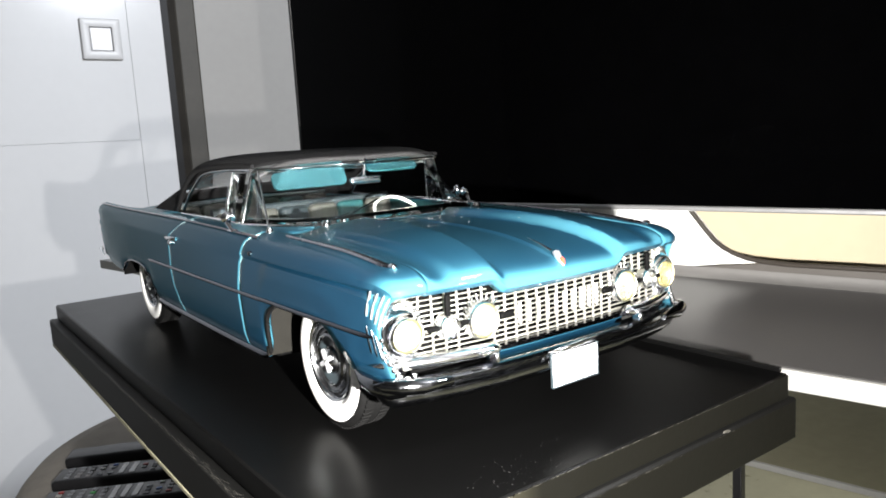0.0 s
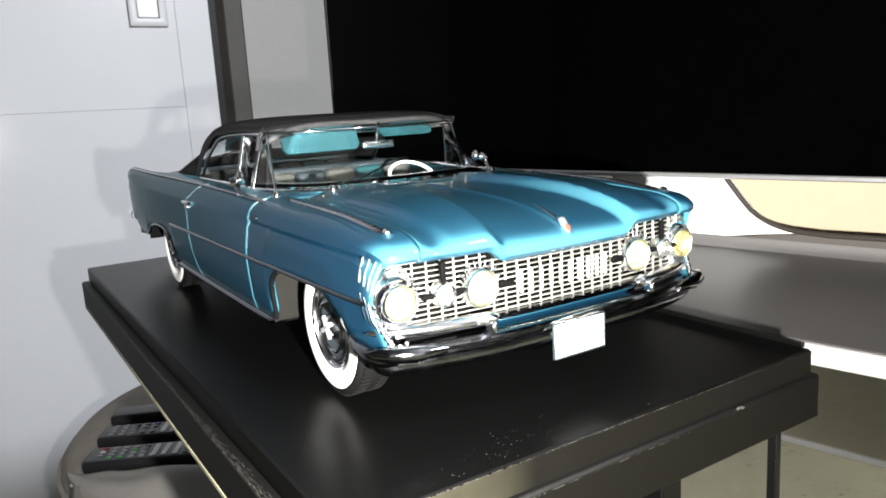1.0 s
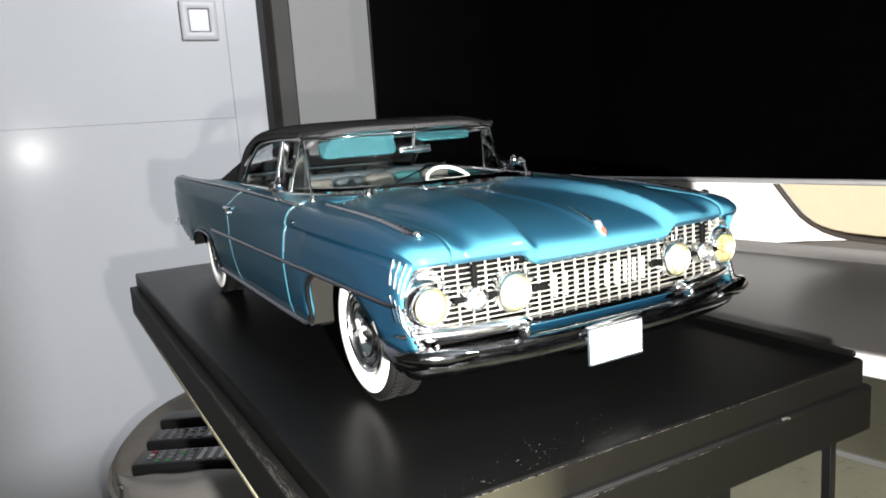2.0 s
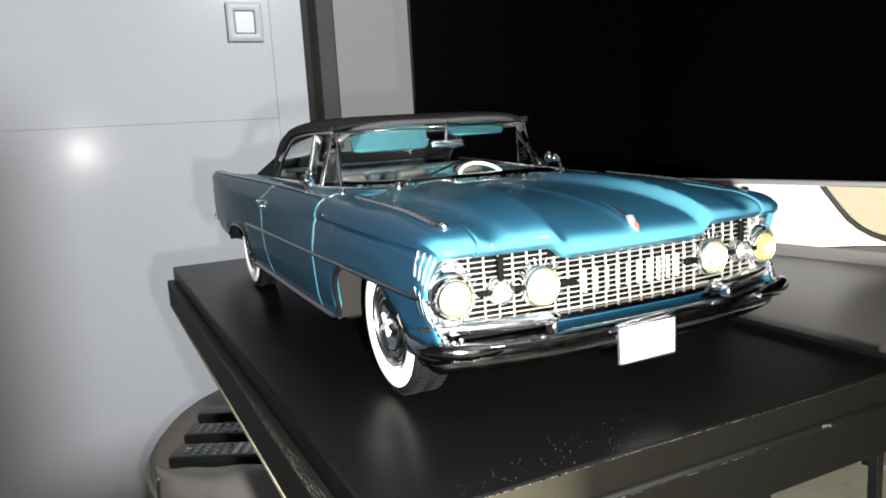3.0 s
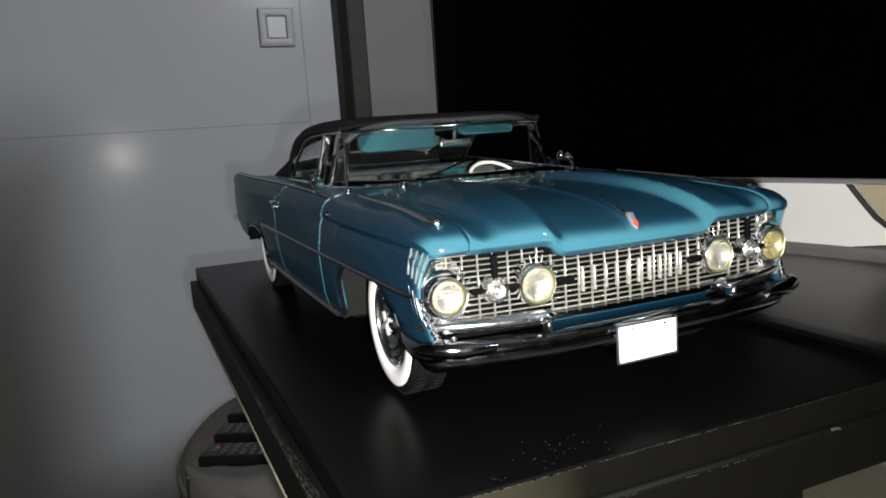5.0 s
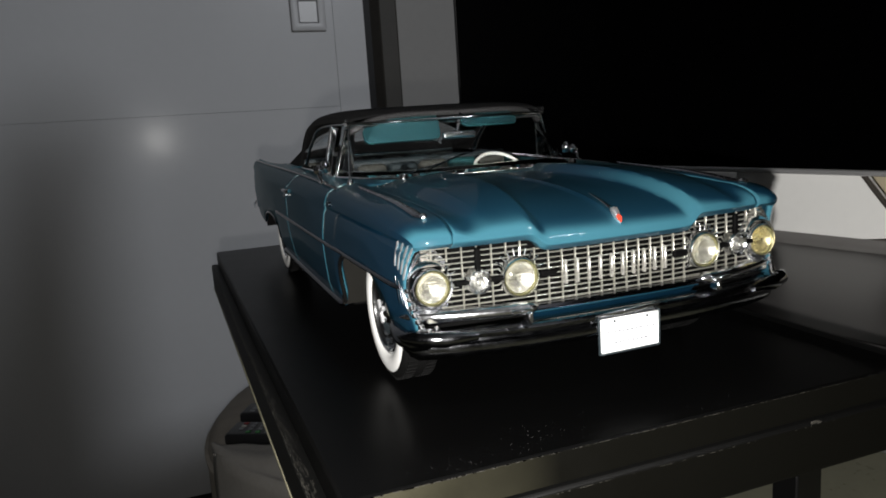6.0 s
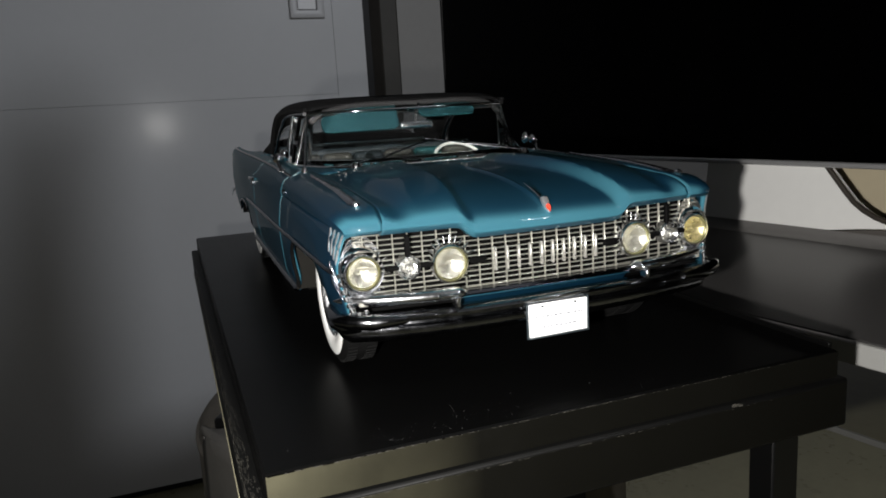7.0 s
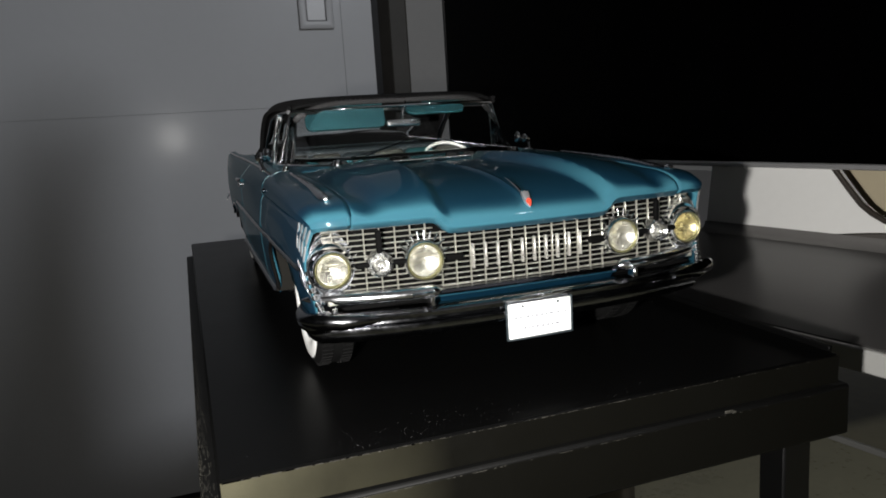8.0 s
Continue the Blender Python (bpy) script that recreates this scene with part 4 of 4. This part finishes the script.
for sign in (-1, 1):
    part("lamp_housing", box(sign * 0.785, sign * 0.940, -2.648, -2.642, 0.43, 0.69, 0.002), DARK_CHROME, car)
    headlamp(sign * 0.87, -2.682, 0.602, LENS_YELLOW if sign > 0 else LENS, 0.78)
    headlamp(sign * 0.483, -2.728, 0.605, LENS, 0.83)
    m = Matrix.Translation((sign * 0.675, -2.735, 0.612)) @ FACE
    p = part("parking_lamp", lathe([(0.054, -0.05), (0.056, 0.0), (0.050, 0.014), (0.042, 0.006), (0.042, -0.02)], m, 24, cap=False), CHROME, car, "small round parking lamp")
    cut = lathe([(0.042, -0.004), (0.036, 0.010), (0.027, 0.004), (0.018, 0.015), (0.009, 0.008), (0.0, 0.018)], m, 11)
    for v in cut.verts:
        v.co += Vector([random.uniform(-0.0022, 0.0022) for _ in range(3)])
    part("lens", cut, REFLECTOR, p, "faceted sparkling lens", sharp=0.0)
    part("bracket", box(sign * 0.675 - 0.012, sign * 0.675 + 0.012, -2.738, -2.715, 0.66, 0.755, 0.004), RECESS, car)
    part("bracket", box(sign * 0.60 - 0.035, sign * 0.60 + 0.03, -2.742, -2.715, 0.603, 0.625, 0.004), RECESS, car)
    part("bracket", box(sign * 0.75 - 0.03, sign * 0.75 + 0.03, -2.735, -2.705, 0.603, 0.625, 0.004), RECESS, car)
    part("bracket", box(sign * 0.345 - 0.045, sign * 0.345 + 0.035, -2.752, -2.730, 0.592, 0.622, 0.006), RECESS, car)
    # ribbed chrome fans round the lamps
    for cx, cy, side, n in ((0.483, -2.728, 1, 7), (0.483, -2.728, -1, 5), (0.87, -2.675, -1, 6)):
        for k in range(n):
            a = side * radians(20 + 110 * (k + 0.5) / n) if side > 0 else math.pi - radians(-50 + 100 * (k + 0.5) / n)
            dx, dz = math.cos(a), math.sin(a)
            if side > 0:
                dx, dz = math.cos(radians(30 + 100 * (k + 0.5) / n)), math.sin(radians(30 + 100 * (k + 0.5) / n))
            part("fan_rib", tube([(sign * (cx + 0.095 * dx), cy + 0.01, 0.603 + 0.095 * dz), (sign * (cx + 0.128 * dx), cy + 0.012, 0.603 + 0.128 * dz)], 0.0055, 6, taper=[1, 0.6]), CHROME, car)
    # lamp surround frames
    rows = []
    for r0, r1, y in ((0.090, 0.090, -2.670), (0.096, 0.098, -2.682), (0.100, 0.110, -2.672), (0.096, 0.118, -2.650), (0.099, 0.130, -2.644), (0.097, 0.138, -2.652), (0.099, 0.150, -2.645), (0.094, 0.160, -2.652), (0.090, 0.168, -2.60)):
        rows.append([(sign * (0.87 + r0 * math.cos(a)), y, 0.605 + r1 * math.sin(a)) for a in [2 * math.pi * k / 48 for k in range(48)]])
    part("lamp_surround", grid(rows, closed=True), CHROME, car, "flared chrome lamp surround", sharp=0.9)

# ---- front bumper ----


def bow(x, y_mid, y_end, wide):
    f = min(1, abs(x) / wide)
    return y_mid + (y_end - y_mid) * f**3.2


def bar(profile, wide, y_mid, y_end, tip=0.0, n=60, start=0.93):
    """A bumper blade: a closed (depth, z) profile swept across the bowed nose, narrowed at the ends."""
    rows = []
    for i in range(n + 1):
        x = -wide + 2 * wide * i / n
        f = abs(x) / wide
        k = 1 - tip * max(0, (f - start) / (1 - start)) ** 2
        zc = sum(z for _, z in profile) / len(profile)
        rows.append([(x, bow(x, y_mid, y_end, wide) + d * k, zc + (z - zc) * k) for d, z in profile])
    return grid(rows, closed=True, caps=True)


lower_blade = [(0.0, 0.285), (-0.035, 0.30), (-0.055, 0.33), (-0.05, 0.355), (-0.03, 0.364), (-0.028, 0.372), (-0.05, 0.381), (-0.055, 0.398), (-0.035, 0.418), (0.0, 0.424), (0.05, 0.41), (0.05, 0.295)]
bumper = part("front_bumper", bar(lower_blade, 1.0, -2.765, -2.61, tip=0.93), BUMPER_CHROME, car, "heavy chrome front bumper", sharp=0.8)
part("grille_sill", bar([(0.0, 0.452), (-0.018, 0.455), (-0.022, 0.463), (-0.012, 0.474), (0.05, 0.474), (0.05, 0.452)], 0.60, -2.752, -2.732), DARK_CHROME, bumper)
part("apron", bar([(0.02, 0.436), (-0.002, 0.442), (-0.010, 0.446), (0.0, 0.451), (0.05, 0.451), (0.05, 0.405)], 0.44, -2.752, -2.740), PAINT, bumper, "teal valance under the grille")
for sign in (-1, 1):
    # upper half-blades under the lamps, with a rolled inner end
    rows = []
    for i in range(21):
        f = i / 20
        x = 0.43 + (0.995 - 0.43) * f
        k = min(1, f / 0.08 + 0.35) * (1 - 0.93 * max(0, (f - 0.8) / 0.2) ** 2)
        yb = bow(x, -2.785, -2.60, 1.0)
        rows.append([(sign * x, yb + 0.042 * k * math.cos(a) * -1, 0.478 + 0.030 * k * math.sin(a)) for a in [2 * math.pi * j / 12 for j in range(12)]])
    part("upper_blade", grid(rows, closed=True, caps=True), CHROME, bumper, "rounded chrome upper blade", sharp=0.9)
    part("guard", join(box(sign * 0.49 - 0.012, sign * 0.49 + 0.012, -2.835, -2.78, 0.425, 0.475, 0.006), box(sign * 0.52 - 0.05, sign * 0.52 + 0.05, -2.822, -2.78, 0.468, 0.488, 0.006)), CHROME, bumper)
    part("bumper_end", tube([(sign * 0.91, -2.72, 0.378), (sign * 0.955, -2.675, 0.378), (sign * 0.98, -2.60, 0.382), (sign * 0.982, -2.50, 0.392), (sign * 0.968, -2.40, 0.41)], 0.040, 14, taper=[0.7, 1, 1, 0.8, 0.25]), BUMPER_CHROME, bumper)
    part("bumper_horn", tube([(sign * 0.72, -2.795, 0.40), (sign * 0.86, -2.775, 0.402), (sign * 0.95, -2.735, 0.407), (sign * 1.0, -2.69, 0.411), (sign * 1.028, -2.645, 0.414)], 0.036, 12, taper=[0.5, 1, 1, 0.7, 0.06]), BUMPER_CHROME, bumper, "pointed wing of the bumper")

# number plate with bars for its print
plate = part("number_plate", box(-0.152, 0.152, -2.832, -2.820, 0.228, 0.384, 0.005), PLATE_WHITE, car, "white number plate with two lines of faint print")
part("frame", join(box(-0.160, -0.1525, -2.830, -2.816, 0.222, 0.390, 0.002), box(0.1525, 0.160, -2.830, -2.816, 0.222, 0.390, 0.002), box(-0.152, 0.152, -2.830, -2.816, 0.2205, 0.2275, 0.002)), DARK_TRIM, plate)
for x in (-0.085, 0.085):
    part("bolt", lathe([(0.006, 0.0), (0.006, 0.005), (0.003, 0.007), (0.0, 0.007)], Matrix.Translation((x, -2.832, 0.371)) @ FACE, 10), DARK_TRIM, plate)
part("holder", tube([(-0.17, -2.815, 0.398), (-0.08, -2.825, 0.404), (0.0, -2.83, 0.407), (0.08, -2.825, 0.410), (0.17, -2.815, 0.412)], 0.012, 8, taper=[0.3, 0.9, 1, 0.9, 0.3]), CHROME, plate, "chrome plate holder")
x = -0.125
while x < 0.12:
    w = random.uniform(0.007, 0.02)
    part("print_bar", box(x, x + w, -2.8335, -2.8325, 0.318, 0.327), PLATE_GREY, plate)
    x += w + random.uniform(0.004, 0.009)
x = -0.085
while x < 0.08:
    w = random.uniform(0.007, 0.02)
    part("print_bar", box(x, x + w, -2.8335, -2.8325, 0.268, 0.277), PLATE_GREY, plate)
    x += w + random.uniform(0.004, 0.012)

# ---- wheels ----


def wheel(x, y, sign, turn=0.0):
    m = Matrix.Translation((x, y, 0.352)) @ Matrix.Rotation(turn, 4, "Z") @ Matrix.Rotation(sign * math.pi / 2, 4, "Y")
    tyre = [(0.20, -0.095), (0.27, -0.10), (0.325, -0.092), (0.347, -0.07), (0.352, -0.04), (0.352, 0.04), (0.347, 0.07), (0.325, 0.092), (0.318, 0.094)]
    w = part("wheel", lathe([(0.10, -0.08), (0.205, -0.08), (0.205, 0.075), (0.10, 0.06)], m, 40, cap=False), DARK_CHROME, car, "steel wheel with whitewall tyre and chrome cap")
    part("tyre", lathe(tyre + [(0.205, 0.085), (0.20, 0.0)], m, 56, cap=False), RUBBER, w, "black treaded tyre")
    treads = []
    for k in range(72):
        a = 2 * math.pi * k / 72
        for side in (-1, 1):
            t = box(0.346, 0.357, -0.010, 0.010, side * 0.048 - 0.026, side * 0.048 + 0.026)
            t.transform(m @ Matrix.Rotation(a + side * 0.02, 4, "Z"))
            treads.append(t)
    part("tread", join(*treads), RUBBER, w)
    part("whitewall", lathe([(0.222, 0.088), (0.235, 0.101), (0.27, 0.106), (0.298, 0.103), (0.312, 0.0955)], m, 56, cap=False), WHITEWALL, w, "broad white sidewall band")
    part("rim", lathe([(0.218, 0.070), (0.220, 0.088), (0.212, 0.096), (0.200, 0.090), (0.192, 0.068), (0.186, 0.060)], m, 48, cap=False), CHROME, w, "chrome rim ring")
    part("hubcap", lathe([(0.190, 0.062), (0.180, 0.084), (0.168, 0.086), (0.160, 0.072), (0.148, 0.070), (0.138, 0.088), (0.126, 0.092), (0.112, 0.074), (0.07, 0.070), (0.062, 0.088), (0.04, 0.104), (0.0, 0.110)], m, 48), HUB_GREY, w, "dished chrome hubcap with dark rings")
    spin = [box(-0.062, 0.062, -0.011, 0.011, 0.10, 0.118, 0.004, m=Matrix.Rotation(a, 4, "Z")) for a in (0.5, 0.5 + math.pi / 2)]
    spin = join(*spin)
    spin.transform(m)
    part("spinner", spin, LOUVRE_METAL, w, "bright crossed spinner")
    part("cap_ring", lathe([(0.124, 0.0815), (0.118, 0.084), (0.078, 0.076), (0.074, 0.073)], m, 40, cap=False), DARK_TRIM, w)
    return w


for sign in (-1, 1):
    wheel(sign * 0.80, -1.985, sign)
    wheel(sign * 0.80, 1.27, sign)

# ---- windscreen, soft top, cabin ----


def wind(u, v):
    """Wrapped windscreen: u -1..1 across, v 0 at the cowl to 1 at the header."""
    half = 0.80 - 0.105 * v
    f = abs(u)
    y0 = -1.40 + 0.50 * v
    back = (0.66 - 0.50 * v) * f ** (6 - 3 * v)
    return (u * half, y0 + back, 0.965 + 0.365 * v)


US = [-1 + 2 * k / 28 for k in range(29)]
g = part("windscreen", grid([[wind(u, v / 8 * 0.935) for u in US] for v in range(9)]), GLASS, car, "clear wrapped windscreen in chrome frame", sharp=2, thick=0.006)
g.visible_shadow = False
arc = [(-1, v / 10) for v in range(9)] + [(-0.997, 0.84), (-0.985, 0.875), (-0.965, 0.893), (-0.935, 0.90)] + [(-0.9 + 0.06 * k, 0.90) for k in range(16)]
arc += [(-u, v) for u, v in arc[-2::-1]]
part("frame", tube([(x, y - 0.012, z) for x, y, z in (wind(u, v) for u, v in arc)], 0.010, 10), BRIGHT_CHROME, g, "chrome pillars and header rail in one sweep")
part("frame", tube([wind(u, -0.02) for u in US], 0.012, 8), CHROME, g, "chrome lower rail")
for sign in (-1, 1):
    # quarter vent frame behind the pillar and its glass
    part("vent_frame", tube([(sign * 0.815, -0.50, 0.955), (sign * 0.80, -0.53, 1.10), (sign * 0.765, -0.57, 1.29)], 0.012, 6), CHROME, car)
    v = part("vent_glass", grid([[(sign * 0.815, -0.72, 0.965), (sign * 0.812, -0.52, 0.965)], [(sign * 0.735, -0.72, 1.28), (sign * 0.765, -0.58, 1.28)]]), GLASS, car, thick=0.005)
    v.visible_shadow = False
    # side mirror on its arm
    mx = sign * 0.93
    mir = part("side_mirror", lathe([(0.0, 0.0), (0.012, 0.002), (0.020, 0.010), (0.024, 0.020), (0.022, 0.024), (0.029, 0.028), (0.034, 0.036), (0.032, 0.042), (0.0, 0.039)], Matrix.Translation((mx, -0.86, 1.022)) @ Matrix.Rotation(-math.pi / 2, 4, "X"), 18), BRIGHT_CHROME, car, "round chrome door mirror")
    part("arm", tube([(mx, -0.83, 1.015), (mx + sign * 0.006, -0.86, 0.985), (sign * 0.925, -0.90, 0.945)], 0.012, 8, taper=[0.8, 1.1, 0.8]), BRIGHT_CHROME, mir)
    shell = lathe([(0.0, -0.036), (0.014, -0.032), (0.026, -0.020), (0.024, -0.014), (0.034, -0.004), (0.038, 0.012), (0.032, 0.018), (0.0, 0.020)], Matrix.Diagonal((0.8, 1.15, 1, 1)), 16)
    shell.transform(Matrix.Translation((mx - sign * 0.045, -0.80, 1.032)) @ Matrix.Rotation(sign * 0.35, 4, "Z") @ Matrix.Rotation(-math.pi / 2 + 0.25, 4, "X"))
    part("back_shell", shell, BRIGHT_CHROME, mir)
    part("clamp", box(mx - 0.014, mx + 0.014, -0.87, -0.83, 0.985, 1.012, 0.005), DARK_CHROME, mir)
    part("mirror_foot", box(sign * 0.925 - 0.022, sign * 0.925 + 0.022, -0.945, -0.86, 0.938, 0.953, 0.006), BRIGHT_CHROME, mir)

part("aerial", join(tube([(-0.835, -1.25, 0.95), (-0.785, -1.08, 1.12), (-0.73, -0.90, 1.29)], 0.0055, 6, taper=[1.2, 1, 0.8]), lathe([(0.02, -0.02), (0.02, 0.0), (0.012, 0.02), (0.0, 0.03)], Matrix.Translation((-0.835, -1.25, 0.955)), 14)), CHROME, car, "thin chrome radio aerial")

# soft top: canvas over hoops, open at the windscreen and at the side windows
ROOF = [(-0.93, (0.685, 1.352, 2.9)), (-0.75, (0.715, 1.376, 3.4)), (-0.4, (0.76, 1.396, 4.0)), (0.0, (0.765, 1.402, 3.2)), (0.3, (0.77, 1.390, 2.6)), (0.6, (0.775, 1.345, 2.4)), (0.9, (0.775, 1.26, 2.4)), (1.2, (0.77, 1.13, 2.6)), (1.40, (0.765, 1.01, 3.0)), (1.47, (0.765, 0.965, 3.0))]
# lower edge of the canvas at the sides
HEM = [(-0.93, 1.312), (-0.5, 1.320), (0.0, 1.305), (0.22, 1.27), (0.38, 1.20), (0.52, 1.10), (0.66, 0.985), (0.76, 0.965), (1.5, 0.955)]
rows = []
for y in steps_of(-0.93, 1.47, 0.05):
    hw, top, boxy = lerp_keys(ROOF, y)
    hem = min(lerp_keys(HEM, y), top - 0.006)
    row = []
    for k in range(29):
        a = math.pi / 2 * (-1 + 2 * k / 28)
        n = 2 / max(2.2, boxy)
        x = hw * abs(math.sin(a)) ** n
        row.append((math.copysign(x, a), y + 0.15 * (x / hw) ** 2.5 * max(0, (-0.4 - y) / 0.53), hem + (top - hem) * max(0, math.cos(a)) ** n))
    rows.append(row)
canvas = grid(rows)


def in_back_window(p):
    return abs(p.x) < 0.68 and 0.66 < p.y < 1.24


pane = [f for f in canvas.faces if in_back_window(f.calc_center_median())]
rear_glass = canvas.copy()
bmesh.ops.delete(canvas, geom=pane, context="FACES")
bmesh.ops.delete(rear_glass, geom=[f for f in rear_glass.faces if not in_back_window(f.calc_center_median())], context="FACES")
top = part("soft_top", canvas, CANVAS, car, "black woven canvas soft top", sharp=1.0, thick=0.016)
pane = part("back_window", rear_glass, GLASS, top, "clear flexible back window", sharp=2, thick=0.004)
pane.visible_shadow = False
hem_line = []
for k in range(91):
    u = -1 + k / 45
    x, y, z = wind(u, 1.0)
    hem_line.append((x * 0.978, y - 0.012, z + 0.004 - 0.10 * abs(u) ** 7))
part("piping", tube(hem_line, 0.020, 10, taper=[1.05 if k % 2 else 0.92 for k in range(91)]), HEM_CLOTH, top, "thick stitched hem over the windscreen", sharp=2)
for sign in (-1, 1):
    pts = [(sign * (lerp_keys(ROOF, y)[0] + 0.004), y, lerp_keys(HEM, y) + 0.004) for y in steps_of(-0.78, 0.68, 0.05)]
    part("hem", tube(pts, 0.014, 6), CANVAS, top)
    part("side_rail", tube([(sign * 0.72, y, lerp_keys(HEM, y) - 0.02) for y in steps_of(-0.76, 0.2, 0.1)] + [(sign * 0.735, 0.45, 1.12), (sign * 0.745, 0.60, 0.99)], 0.013, 6), CHROME, top)
    part("studs", join(*[lathe([(0.008, -0.004), (0.008, 0.006), (0.0, 0.009)], Matrix.Translation((sign * 0.80, y, 0.972)) @ Matrix.Rotation(sign * 0.7, 4, "Y"), 8) for y in steps_of(0.7, 1.4, 0.06)]), CHROME, top)
    rows2 = [[(sign * 0.785, 0.62, 0.97), (sign * 0.775, 1.46, 0.97)], [(sign * 0.86, 0.62, 0.962), (sign * 0.86, 1.48, 0.962)]]
    part("top_boot", grid(rows2), PAINT, car, thick=0.01)

# sun visors, mirror
for x0, x1, drop, tilt in ((-0.64, -0.12, 0.175, -26), (0.02, 0.42, 0.15, -56)):
    r = 0.045
    outline = [(x0 + 0.14, 0.0), (x1, 0.0)]
    for cx, a0 in ((x1 - r, 0), (x0 + r, -90)):
        outline += [(cx + r * math.cos(radians(a)), -drop + r + r * math.sin(radians(a))) for a in range(a0, a0 - 91, -15)]
    outline += [(x0, -0.085), (x0 + 0.02, -0.06), (x0 + 0.10, -0.055), (x0 + 0.13, -0.045)]
    b = slab(outline, "y", -0.008, 0.008)
    b.transform(Matrix.Translation((0, -0.845, 1.318)) @ Matrix.Rotation(radians(tilt), 4, "X"))
    part("sun_visor", b, VISOR, car, "turquoise sun visor")
mir = part("rear_view_mirror", box(-0.13, 0.10, -0.99, -0.955, 1.155, 1.205, 0.015, 3), CHROME, car, "chrome rear-view mirror on a stalk")
part("stalk", tube([(0.02, -0.93, 1.32), (-0.01, -0.955, 1.25), (-0.02, -0.965, 1.19)], 0.012, 8), CHROME, mir)

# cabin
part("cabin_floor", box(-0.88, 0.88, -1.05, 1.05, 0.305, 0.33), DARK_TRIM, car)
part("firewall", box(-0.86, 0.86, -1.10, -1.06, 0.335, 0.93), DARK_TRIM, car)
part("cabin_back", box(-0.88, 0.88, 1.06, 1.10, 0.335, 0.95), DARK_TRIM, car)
dash = [(-1.06, 0.70), (-0.90, 0.70), (-0.84, 0.78), (-0.86, 0.86), (-0.95, 0.915), (-1.06, 0.925)]
part("dashboard", slab(dash, "x", -0.80, 0.80, 0.012), VINYL_TEAL, car, "turquoise dashboard")
part("dash_pad", tube([(x, -0.93 + 0.03 * (x / 0.8) ** 2, 0.930) for x in [-0.78 + 1.56 * k / 10 for k in range(11)]], 0.03, 8, squash=0.6), DARK_TRIM, car)


def bench(y, w, label):
    s = part("bench_seat", box(-w, w, y - 0.30, y + 0.22, 0.42, 0.60, 0.05, 3), VINYL_TEAL, car, label)
    n = 6
    for k in range(n):
        x0, x1 = -w + 2 * w * k / n + 0.006, -w + 2 * w * (k + 1) / n - 0.006
        b = box(x0, x1, -0.06, 0.06, 0.0, 0.42, 0.04, 3)
        b.transform(Matrix.Translation((0, y + 0.22, 0.57)) @ Matrix.Rotation(radians(-14), 4, "X"))
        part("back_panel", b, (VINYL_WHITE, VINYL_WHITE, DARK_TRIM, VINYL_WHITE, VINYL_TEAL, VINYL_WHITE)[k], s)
    b = tube([(x, y + 0.335, 0.985) for x in [-w + 2 * w * k / 8 for k in range(9)]], 0.035, 8)
    part("back_roll", b, DARK_TRIM, s)
    return s


bench(-0.35, 0.74, "turquoise and white vinyl front bench seat")
bench(0.72, 0.72, "turquoise and white vinyl rear bench seat")
for sign in (-1, 1):
    part("door_card", box(sign * 0.84, sign * 0.87, -1.0, 1.0, 0.34, 0.95, 0.008), VINYL_TEAL, car, "turquoise inner door panel")
    part("belt_trim", tube([(sign * 0.80, y, 0.968) for y in (-0.68, -0.2, 0.2, 0.48)], 0.014, 6), CHROME, car)
# steering wheel on the far side, with white rim
m = Matrix.Translation((0.37, -0.76, 0.905)) @ Matrix.Rotation(radians(40), 4, "X") @ Matrix.Scale(0.92, 4)
ring = []
for k in range(36):
    a = 2 * math.pi * k / 36
    ring.append([((0.20 + 0.013 * math.cos(q)) * math.cos(a), (0.20 + 0.013 * math.cos(q)) * math.sin(a), 0.013 * math.sin(q)) for q in [2 * math.pi * j / 8 for j in range(8)]])
bm = grid(ring + ring[:1], closed=True)
bmesh.ops.remove_doubles(bm, verts=bm.verts, dist=1e-5)
bm.transform(m)
wheel_s = part("steering_wheel", bm, IVORY, car, "white steering wheel with chrome spokes", sharp=2)
sp = [tube([(0, 0, 0), (0.19 * math.cos(a), 0.19 * math.sin(a), 0.0)], 0.014, 6) for a in (0.1, math.pi - 0.1, -math.pi / 2)]
hub = join(*sp, lathe([(0.05, -0.02), (0.045, 0.02), (0.0, 0.035)], Matrix(), 16))
hub.transform(m)
part("hub", hub, CHROME, wheel_s)
part("column", tube([(0.37, -0.79, 0.90), (0.37, -1.05, 0.75)], 0.03, 8), VINYL_TEAL, wheel_s)

# wipers
for sign in (-1, 1):
    px = sign * 0.56
    pv = part("wiper", lathe([(0.026, -0.02), (0.026, 0.015), (0.018, 0.03), (0.0, 0.034)], Matrix.Translation((px, -1.425, 0.965)), 12), CHROME, car, "chrome windscreen wiper")
    to = -sign
    part("arm", tube([(px, -1.425, 0.99), (px + 0.25 * to, -1.365, 1.03), (px + 0.46 * to, -1.26, 1.075)], 0.0034, 6), SPEAR_CHROME, pv)
    part("blade", tube([(px + 0.18 * to, -1.385, 1.005), (px + 0.44 * to, -1.285, 1.07), (px + 0.62 * to, -1.225, 1.10)], 0.0034, 6), DARK_CHROME, pv)
for x in (-0.25, 0.08, 0.3):
    part("washer_jet", lathe([(0.012, -0.01), (0.012, 0.008), (0.0, 0.016)], Matrix.Translation((x, -1.38, 0.962)), 10), CHROME, car)
